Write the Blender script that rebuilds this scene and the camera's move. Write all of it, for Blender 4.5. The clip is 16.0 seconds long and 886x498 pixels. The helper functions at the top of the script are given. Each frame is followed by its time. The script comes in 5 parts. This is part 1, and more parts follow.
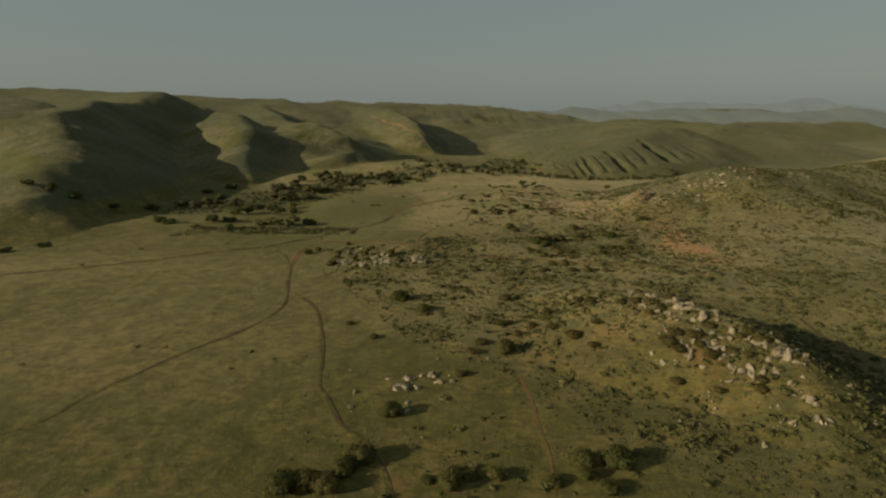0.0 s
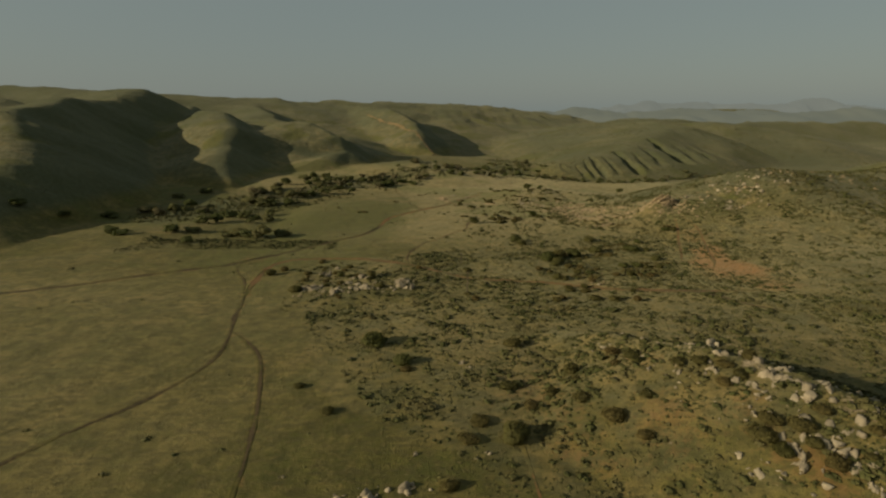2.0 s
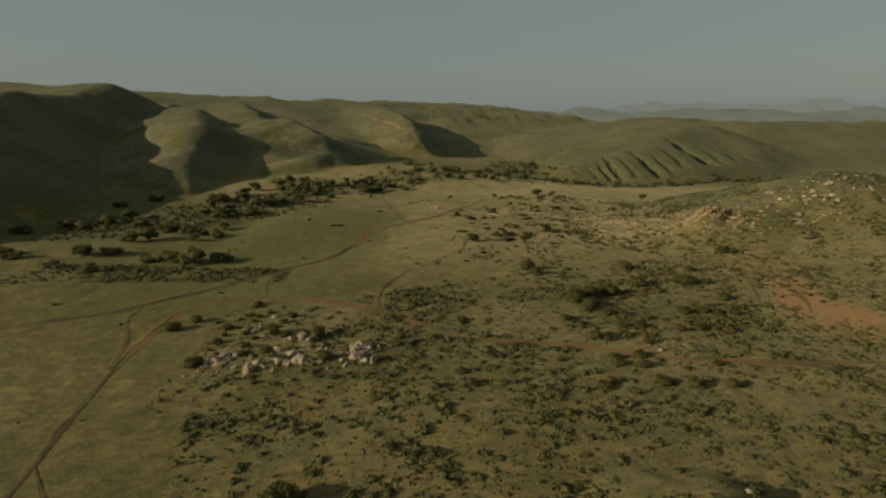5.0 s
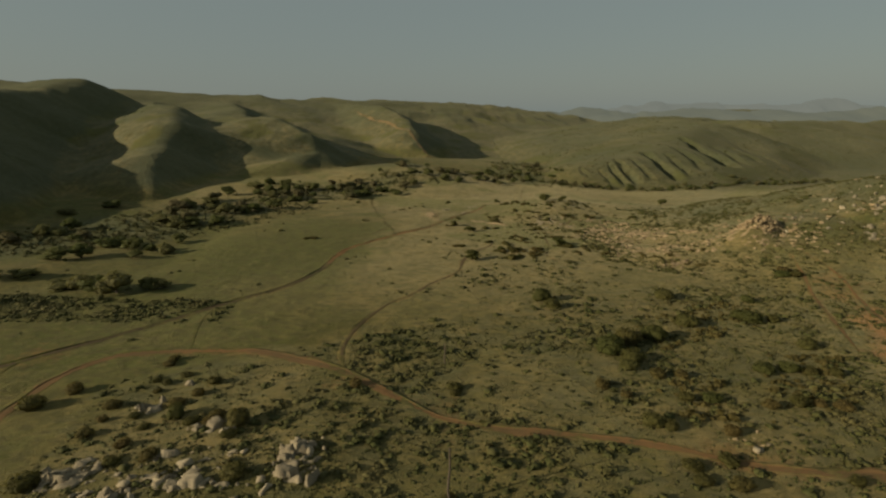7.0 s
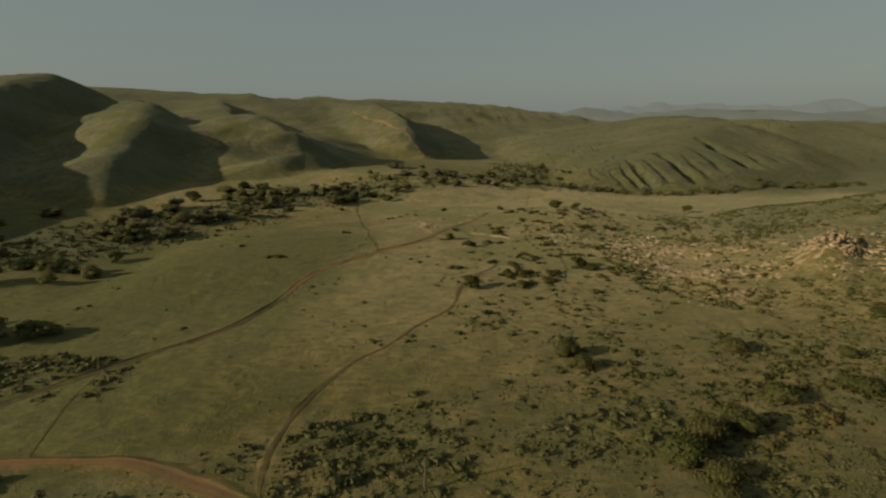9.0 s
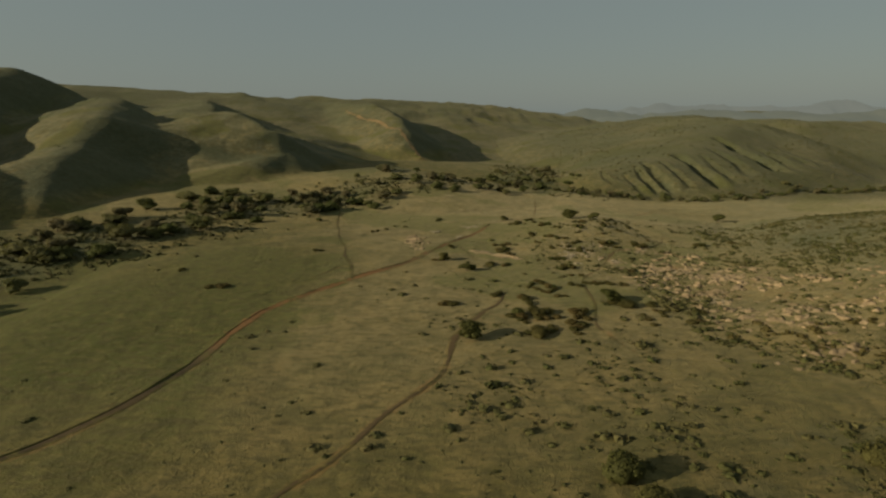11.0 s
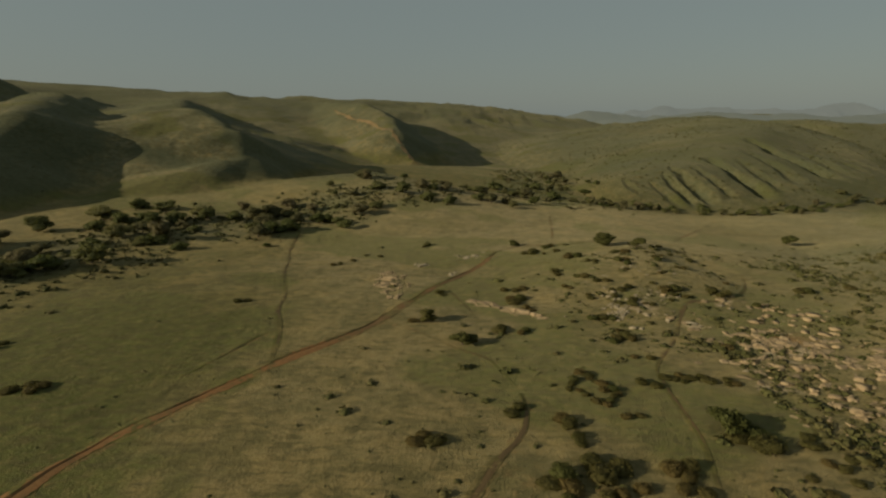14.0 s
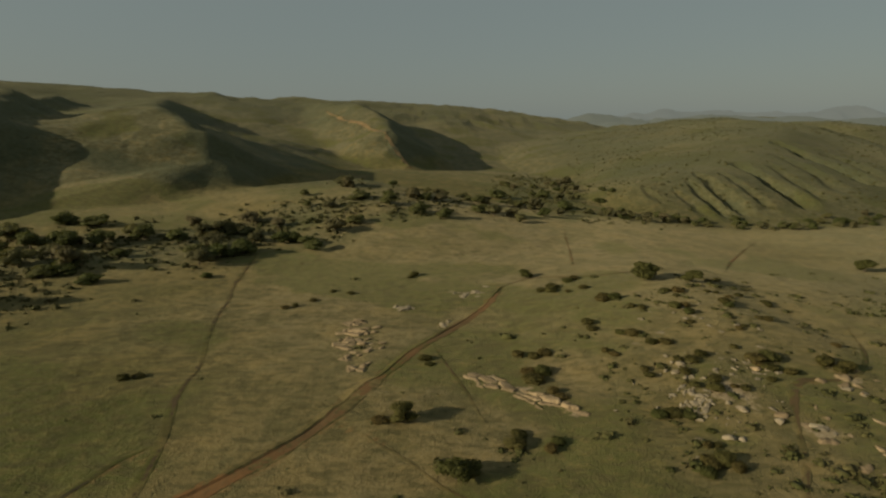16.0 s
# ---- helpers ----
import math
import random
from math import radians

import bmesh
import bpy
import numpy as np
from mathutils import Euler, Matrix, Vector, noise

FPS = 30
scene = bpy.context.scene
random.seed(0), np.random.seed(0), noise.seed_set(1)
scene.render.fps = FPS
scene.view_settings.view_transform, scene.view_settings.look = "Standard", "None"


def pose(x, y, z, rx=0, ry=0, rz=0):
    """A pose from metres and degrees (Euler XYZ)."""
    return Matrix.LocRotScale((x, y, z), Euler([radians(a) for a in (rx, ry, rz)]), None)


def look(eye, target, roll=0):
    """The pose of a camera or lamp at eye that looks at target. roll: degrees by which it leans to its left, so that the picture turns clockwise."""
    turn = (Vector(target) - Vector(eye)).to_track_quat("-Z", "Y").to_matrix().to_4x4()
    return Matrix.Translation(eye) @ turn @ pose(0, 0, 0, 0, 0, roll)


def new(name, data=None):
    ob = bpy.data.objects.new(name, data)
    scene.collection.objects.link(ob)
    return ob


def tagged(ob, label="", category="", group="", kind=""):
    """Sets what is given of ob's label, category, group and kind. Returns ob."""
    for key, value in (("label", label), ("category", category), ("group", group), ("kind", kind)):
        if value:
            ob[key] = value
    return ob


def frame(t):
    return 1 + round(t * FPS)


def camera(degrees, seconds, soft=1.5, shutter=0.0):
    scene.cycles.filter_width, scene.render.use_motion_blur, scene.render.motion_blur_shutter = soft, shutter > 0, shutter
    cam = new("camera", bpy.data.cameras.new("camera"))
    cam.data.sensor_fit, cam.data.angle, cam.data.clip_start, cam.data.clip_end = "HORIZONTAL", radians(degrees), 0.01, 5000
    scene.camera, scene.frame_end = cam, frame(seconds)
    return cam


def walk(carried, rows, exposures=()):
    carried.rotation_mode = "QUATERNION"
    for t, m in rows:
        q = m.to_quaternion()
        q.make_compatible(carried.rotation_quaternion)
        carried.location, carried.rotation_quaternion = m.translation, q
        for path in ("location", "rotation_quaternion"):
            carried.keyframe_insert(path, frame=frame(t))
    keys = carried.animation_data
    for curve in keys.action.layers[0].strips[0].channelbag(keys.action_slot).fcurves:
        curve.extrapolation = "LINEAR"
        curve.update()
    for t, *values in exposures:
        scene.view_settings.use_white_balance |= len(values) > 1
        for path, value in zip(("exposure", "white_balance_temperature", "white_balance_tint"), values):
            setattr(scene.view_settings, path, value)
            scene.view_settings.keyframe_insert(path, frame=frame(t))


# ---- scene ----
import functools

cam = camera(78.1, 16.0, soft=2.3)
PATH = [
    (0.0, 0.126, 0.163, 53.012, -0.097, -14.092, 0.000),
    (0.5, 0.943, 9.590, 52.234, -0.054, -14.060, 0.015),
    (1.0, 1.735, 19.011, 51.448, -0.014, -14.029, 0.028),
    (1.5, 2.505, 28.429, 50.658, 0.025, -13.999, 0.041),
    (2.0, 3.252, 37.842, 49.864, 0.061, -13.970, 0.053),
    (2.5, 3.977, 47.251, 49.067, 0.096, -13.941, 0.063),
    (3.0, 4.681, 56.657, 48.268, 0.128, -13.913, 0.073),
    (3.5, 5.365, 66.061, 47.469, 0.158, -13.886, 0.082),
    (4.0, 6.030, 75.462, 46.672, 0.186, -13.858, 0.091),
    (4.5, 6.675, 84.860, 45.877, 0.212, -13.831, 0.098),
    (5.0, 7.303, 94.257, 45.085, 0.236, -13.803, 0.104),
    (5.5, 7.913, 103.653, 44.298, 0.257, -13.775, 0.110),
    (6.0, 8.507, 113.047, 43.518, 0.277, -13.745, 0.114),
    (6.5, 9.085, 122.441, 42.744, 0.294, -13.715, 0.118),
    (7.0, 9.648, 131.835, 41.980, 0.309, -13.684, 0.121),
    (7.5, 10.197, 141.228, 41.225, 0.322, -13.651, 0.123),
    (8.0, 10.733, 150.623, 40.482, 0.333, -13.617, 0.124),
    (8.5, 11.255, 160.018, 39.751, 0.342, -13.581, 0.124),
    (9.0, 11.766, 169.415, 39.033, 0.349, -13.543, 0.123),
    (9.5, 12.266, 178.813, 38.331, 0.353, -13.503, 0.122),
    (10.0, 12.755, 188.213, 37.645, 0.356, -13.460, 0.119),
    (10.5, 13.234, 197.616, 36.976, 0.356, -13.415, 0.116),
    (11.0, 13.704, 207.022, 36.326, 0.354, -13.367, 0.112),
    (11.5, 14.166, 216.430, 35.696, 0.350, -13.316, 0.106),
    (12.0, 14.621, 225.843, 35.087, 0.344, -13.262, 0.100),
    (12.5, 15.069, 235.259, 34.501, 0.336, -13.204, 0.093),
    (13.0, 15.511, 244.680, 33.938, 0.325, -13.143, 0.086),
    (13.5, 15.948, 254.105, 33.401, 0.313, -13.078, 0.077),
    (14.0, 16.380, 263.536, 32.889, 0.298, -13.009, 0.067),
    (14.5, 16.809, 272.972, 32.406, 0.282, -12.935, 0.057),
    (15.0, 17.235, 282.414, 31.951, 0.263, -12.857, 0.045),
    (15.5, 17.659, 291.862, 31.526, 0.242, -12.775, 0.033),
    (16.0, 18.081, 301.317, 31.133, 0.219, -12.687, 0.020),
]
walk(cam, [(t, pose(x, y, z, 90 + pitch, roll, yaw)) for t, x, y, z, yaw, pitch, roll in PATH],
     exposures=[(0, 0.08, 7040, 6), (9, 0.08, 7040, 6), (13, 0.02, 7040, 6), (16, 0.0, 7040, 6)])

# ---- light ----
SUN_ELEVATION, SUN_AZIMUTH = 18.5, 248.0   # azimuth counts clockwise from +y (ahead)
world = bpy.data.worlds.new("sky")
scene.world = world
world.use_nodes = True
wn = world.node_tree
sky = wn.nodes.new("ShaderNodeTexSky")
sky.sky_type, sky.sun_disc = "NISHITA", False
sky.sun_elevation, sky.sun_rotation = radians(SUN_ELEVATION), radians(SUN_AZIMUTH)
sky.altitude, sky.air_density, sky.dust_density, sky.ozone_density = 100, 1.2, 1.6, 0.6
sky_strength = 0.083
thin = wn.nodes.new("ShaderNodeMix")      # the clear sky seen through an even, pale haze
thin.data_type, thin.inputs[0].default_value = "RGBA", 0.85
thin.inputs[7].default_value = (0.170 / sky_strength, 0.206 / sky_strength, 0.217 / sky_strength, 1)
wn.nodes["Background"].inputs[1].default_value = sky_strength
wn.links.new(sky.outputs[0], thin.inputs[6])
wn.links.new(thin.outputs[2], wn.nodes["Background"].inputs[0])

sun = new("sun", bpy.data.lights.new("sun", "SUN"))
sun.data.energy, sun.data.angle, sun.data.color = 4.35, radians(0.6), (1.0, 0.895, 0.70)
az, el = radians(SUN_AZIMUTH), radians(SUN_ELEVATION)
sun.matrix_world = look((0, 0, 0), (-math.sin(az) * math.cos(el), -math.cos(az) * math.cos(el), -math.sin(el)))
scene.view_settings.exposure = 0.0


# ---- noise and land ----
def lattice(ix, iy, seed):
    n = (ix * 374761393 + iy * 668265263 + seed * 974634777) & 0xFFFFFFFF
    n = ((n ^ (n >> 13)) * 1274126177) & 0xFFFFFFFF
    return ((n ^ (n >> 16)) & 0xFFFF) / 32767.5 - 1.0


def value_noise(x, y, seed=0):
    """Smooth noise from -1 to 1 on the unit lattice, for numpy arrays."""
    ix, iy = np.floor(x).astype(np.int64), np.floor(y).astype(np.int64)
    u, v = x - ix, y - iy
    u, v = u * u * u * (u * (u * 6 - 15) + 10), v * v * v * (v * (v * 6 - 15) + 10)
    a, b = lattice(ix, iy, seed), lattice(ix + 1, iy, seed)
    c, d = lattice(ix, iy + 1, seed), lattice(ix + 1, iy + 1, seed)
    return (a * (1 - u) + b * u) * (1 - v) + (c * (1 - u) + d * u) * v


def fbm(x, y, size, octaves=4, seed=0, gain=0.5):
    x, y = np.asarray(x, float) / size, np.asarray(y, float) / size
    total, amp = 0.0, 1.0
    for k in range(octaves):
        total = total + amp * value_noise(x * 0.8 - y * 0.6 + 17.3 * k, x * 0.6 + y * 0.8 - 9.1 * k, seed + k)
        x, y, amp = x * 2.03, y * 2.03, amp * gain
    return total


def smooth(a, b, x):
    t = np.clip((x - a) / (b - a), 0, 1)
    return t * t * (3 - 2 * t)


def along(points, x, y, with_side=False):
    """Distance to a polyline and the values carried along it (columns past x, y)."""
    side = np.zeros(np.shape(x))
    best, carried = np.full(np.shape(x), 1e9), [np.zeros(np.shape(x)) for _ in points[0][2:]]
    for p, q in zip(points, points[1:]):
        dx, dy = q[0] - p[0], q[1] - p[1]
        t = np.clip(((x - p[0]) * dx + (y - p[1]) * dy) / (dx * dx + dy * dy), 0, 1)
        d = np.hypot(x - p[0] - t * dx, y - p[1] - t * dy)
        near = d < best
        best = np.where(near, d, best)
        side = np.where(near, (dx * (y - p[1]) - dy * (x - p[0])) / math.hypot(dx, dy), side)
        carried = [np.where(near, p[k + 2] + t * (q[k + 2] - p[k + 2]), c) for k, c in enumerate(carried)]
    return (best, carried, side) if with_side else (best, carried)


def along_softly(points, x, y):
    """Distance to a crest line, with its height and side blended where two legs are equally near."""
    legs = [along(leg, x, y, True) for leg in zip(points, points[1:])]
    nearest = functools.reduce(np.minimum, [leg[0] for leg in legs])
    soft, weight, top, side = 2.0 + 0.07 * nearest, 0.0, 0.0, 0.0
    for d, (z,), s in legs:
        w = np.exp((nearest - d) / soft)
        weight, top, side = weight + w, top + w * z, side + w * s
    return nearest, top / weight, side / weight


def curve_through(points, step=3.0):
    """A smooth curve (Catmull-Rom) through plan points."""
    pts = [2 * np.array(points[0]) - np.array(points[1]), *map(np.array, points), 2 * np.array(points[-1]) - np.array(points[-2])]
    out = []
    for a, b, c, d in zip(pts, pts[1:], pts[2:], pts[3:]):
        n = max(2, int(np.hypot(*(c - b)[:2]) / step))
        for k in range(n):
            t = k / n
            out.append(0.5 * (2 * b + (c - a) * t + (2 * a - 5 * b + 4 * c - d) * t * t + (3 * b - a - 3 * c + d) * t ** 3))
    return [*out, np.array(points[-1], float)]


STREAM = [(-400, 190, 0), (-190, 235, 0), (-120, 262, 0), (-80, 300, 0), (-88, 370, 0), (-60, 450, 0), (10, 500, 0), (60, 560, 0), (70, 700, 0), (200, 1100, 0)]

# Ridges: crest points (x, y, height), fall per metre away from the crest, rounding of the crest.
RIDGES = []


def ridge(points, fall, round_=12.0, fall_east=None):
    RIDGES.append((points, fall, round_, fall_east or fall))


# the range on the far left: its crest, then the spurs that come down to the valley
ridge([(-1472, 258, 97.9), (-771, 550, 110.1), (-668, 740, 85.7), (-555, 805, 82.5), (-491, 968, 80.5), (-242, 1180, 73.1), (-20, 1389, 68.3), (127, 1680, 68), (466, 2096, 35.7), (1385, 2596, 68.5)], 0.18, 37.4, 0.26)
ridge([(-555, 622, 68.3), (-383, 509, 63.9), (-331, 391, 42.8), (-319, 357, 30.8), (-331, 292, 9.2), (-313, 156, -0.9), (-333, 98, -11.2)], 0.42, 38.8, 0.56)
ridge([(-554, 773, 83.7), (-409, 720, 76.5), (-329, 646, 73.8), (-310, 572, 62.5), (-321, 497, 60.2), (-273, 401, 50.6), (-244, 360, 33.7), (-220, 298, 21.1), (-200, 269, 11.9), (-100, 219, -42.8)], 0.30, 12.7, 0.56)
ridge([(-360, 838, 62.4), (-328, 735, 50.6), (-231, 608, 50.2), (-185, 529, 37.2), (-173, 483, 23.2), (-173, 461, 19.1), (-149, 412, 1.3)], 0.33, 9.0, 0.62)
ridge([(-190, 690, 36), (-140, 600, 22), (-112, 545, 10), (-92, 505, 0)], 0.20, 16.0, 0.20)
ridge([(-293, 942, 59.9), (-222, 755, 48.9), (-211, 721, 43.4), (-139, 594, 39.5), (-102, 566, 28.7), (-83, 543, 15.8), (-63, 530, 5.4), (-22, 535, 8.5)], 0.15, 11.6, 0.59)
ridge([(-212, 1195, 68.6), (-84, 943, 56.4), (-64, 888, 46), (-36, 807, 30.2), (-24, 768, 25.7), (-18, 745, 14), (-7, 720, 2.8), (-13, 674, -5.6)], 0.41, 9.2, 0.55)
ridge([(38, 1398, 57.3), (71, 1137, 25.2), (39, 993, -35)], 0.41, 17.7, 0.61)
# the fans of washed-down soil at its foot
ridge([(-420, 330, 6), (-260, 440, 7), (-150, 560, 8), (-50, 640, 4)], 0.07, 10.0, 0.07)
# the long scrubby hill beyond the valley's right side
ridge([(96, 606, -4), (125, 600, 3), (160, 612, 9), (200, 645, 15.5), (245, 695, 23), (300, 795, 33), (340, 930, 39), (365, 1030, 38.5), (450, 1100, 33), (557, 1175, 28), (1000, 1350, 28)], 0.34, 22, 0.125)
ridge([(345, 960, 38), (410, 880, 34), (470, 860, 27), (540, 900, 20)], 0.24, 24)
# the slope on the right and its rocky knoll
ridge([(800, 480, 75), (480, 430, 40), (330, 400, 18), (250, 375, 14.5), (200, 350, 18), (175, 337, 20.5), (160, 329, 20), (148, 325, 15), (138, 321, 10)], 0.26, 7)
ridge([(109, 304, 8.0), (115, 310, 9.0)], 0.65, 2.0)
ridge([(182, 328, 9), (140, 314, 7), (112, 307, 5), (90, 305, 0)], 0.2, 7)
# the rocky ridge near the start
ridge([(38, 144, 5), (48, 123, 11.2), (57, 111, 11.6), (62.8, 101.5, 10.8), (65.2, 93, 9.6), (65, 87, 8.2), (63, 80, 5.8), (60, 72, 3)], 0.3, 1.5, 0.41)
# the low knoll with grey rocks near the end
ridge([(42, 366, -3.4), (52, 378, -1.4), (60, 392, 0.2), (68, 404, 0.0), (82, 403, -2.2)], 0.11, 6)
ridge([(-24, 184, 1.6), (-10, 190, 1.6)], 0.10, 6)


# gullies in the long hill's near flank: foot, head, half width, depth
GULLIES = [((137, 540), (134, 572), 4, 2.2), ((147, 536), (143, 580), 5, 4.6), ((156, 538), (150, 590), 5.5, 5.0), ((168, 545), (163, 590), 4.5, 2.6), ((190, 552), (181, 612), 8, 7.4),
           ((206, 566), (198, 610), 5, 3.0), ((222, 578), (213, 630), 6, 3.6), ((250, 594), (238, 668), 12, 12.0), ((270, 606), (260, 655), 6, 4.0), ((290, 618), (278, 668), 6, 3.6), ((316, 640), (300, 690), 7, 3.4),
           ((121, 556), (119, 584), 4, 1.6)]


def gully(x, y):
    """Depth in metres of the slanting gullies washed into the long hill."""
    cut = np.zeros(np.shape(x))
    near = (x > 95) & (x < 345) & (y > 515) & (y < 715)
    px, py = x[near], y[near]
    px, py = px + 2.2 * fbm(px, py, 16, 3, 51), py + 2.2 * fbm(px, py, 16, 3, 53)
    best = np.zeros(len(px))
    for foot, head, half, deep in GULLIES:
        d, (t,) = along([(*foot, 0.0), (*head, 1.0)], px, py)
        best = np.maximum(best, deep * smooth(0.0, 0.35, t) ** 0.5 * (1 - 0.55 * t) * np.clip(1 - d / (half * (1.05 - 0.6 * t)), 0, 1) ** 0.8)
    cut[near] = best
    return cut


def land(x, y):
    """Height of the ground at plan places (numpy arrays)."""
    x, y = np.asarray(x, float), np.asarray(y, float)
    wx = x + 9 * fbm(x, y, 90, 3, 11)
    wy = y + 9 * fbm(x, y, 90, 3, 23)
    total = 0.8 - 0.0165 * np.clip(y - 110, -60, 480) + 0.5 * fbm(x, y, 120, 3, 3)
    total = total - 1.6 * np.exp(-((x - 95) / 60) ** 2 - ((y - 240) / 45) ** 2)
    total = total - 4.5 * smooth(70, 140, x) * smooth(380, 450, y) * smooth(900, 620, y)
    total = total - 5.0 * np.exp(-((x - 100) / 26) ** 2 - ((y - 118) / 38) ** 2)
    # the dry stream bed along the left side
    d, _ = along(STREAM, wx, wy)
    total = total - 1.8 * np.exp(-(d / 14) ** 2)
    for points, fall_west, round_, fall_east in RIDGES:
        near_ridge = points[0][1] < 420
        rx, ry = (x, y) if near_ridge else (wx, wy)
        d, top, side = along_softly(points, rx, ry)
        fall = fall_west + (fall_east - fall_west) * smooth(-max(2, round_), max(2, round_), side)
        h = top - fall * (np.sqrt(d * d + round_ * round_) - round_)
        k = max(1.0, 0.08 * max(p[2] for p in points))
        total = 0.5 * (total + h + np.sqrt((total - h) ** 2 + k * k)) - 0.5 * k * np.exp(-np.abs(total - h) / (2 * k))
    # gullies washed into the long hill
    total = total - gully(x, y) * smooth(-11, -4, total)
    rough = smooth(8, 30, total) * smooth(330, 420, y + np.abs(x))
    total = total + rough * (1.6 * fbm(x, y, 60, 5, 31) + 0.8 * np.abs(fbm(x, y, 25, 3, 37)))
    # side valleys worn into the far range
    worn = smooth(880, 1080, y + 0.25 * x) * smooth(10, 34, total)
    total = total + worn * 11 * (0.42 - np.abs(fbm(x, y, 150, 4, 33)))
    return total + 0.13 * fbm(x, y, 5, 3, 41)


def ground_z(x, y):
    return float(land(np.array([float(x)]), np.array([float(y)]))[0])


# ---- materials ----
def material(name, rough=0.9):
    m = bpy.data.materials.new(name)
    m.use_nodes = True
    bsdf = m.node_tree.nodes["Principled BSDF"]
    bsdf.inputs["Roughness"].default_value = rough
    bsdf.inputs["Specular IOR Level"].default_value = 0.2
    return m, m.node_tree, bsdf


def node(tree, kind, **values):
    n = tree.nodes.new(kind)
    for key, value in values.items():
        n.inputs[key.replace("_", " ")].default_value = value
    return n


def ramp(tree, source, *stops):
    n = tree.nodes.new("ShaderNodeValToRGB")
    while len(n.color_ramp.elements) < len(stops):
        n.color_ramp.elements.new(0.5)
    for e, (at, colour) in zip(n.color_ramp.elements, stops):
        e.position, e.color = at, (*colour, 1)
    tree.links.new(source, n.inputs[0])
    return n.outputs[0]


def mix(tree, factor, a, b, blend="MIX"):
    n = tree.nodes.new("ShaderNodeMix")
    n.data_type, n.blend_type = "RGBA", blend
    for socket, value in ((n.inputs[0], factor), (n.inputs[6], a), (n.inputs[7], b)):
        if isinstance(value, (int, float)):
            socket.default_value = value
        elif isinstance(value, tuple):
            socket.default_value = (*value, 1)
        else:
            tree.links.new(value, socket)
    return n.outputs[2]


def noise_of(tree, scale, detail=4.0, rough=0.6, coords=None):
    n = node(tree, "ShaderNodeTexNoise", Scale=scale, Detail=detail, Roughness=rough)
    if coords is None:
        coords = tree.nodes.new("ShaderNodeTexCoord").outputs["Object"]
    tree.links.new(coords, n.inputs["Vector"])
    return n.outputs[0]


def bump(tree, bsdf, height, strength, distance):
    n = node(tree, "ShaderNodeBump", Strength=strength, Distance=distance)
    tree.links.new(height, n.inputs["Height"])
    tree.links.new(n.outputs[0], bsdf.inputs["Normal"])


def attribute(tree, name):
    n = tree.nodes.new("ShaderNodeAttribute")
    n.attribute_name = name
    return n.outputs["Fac"]


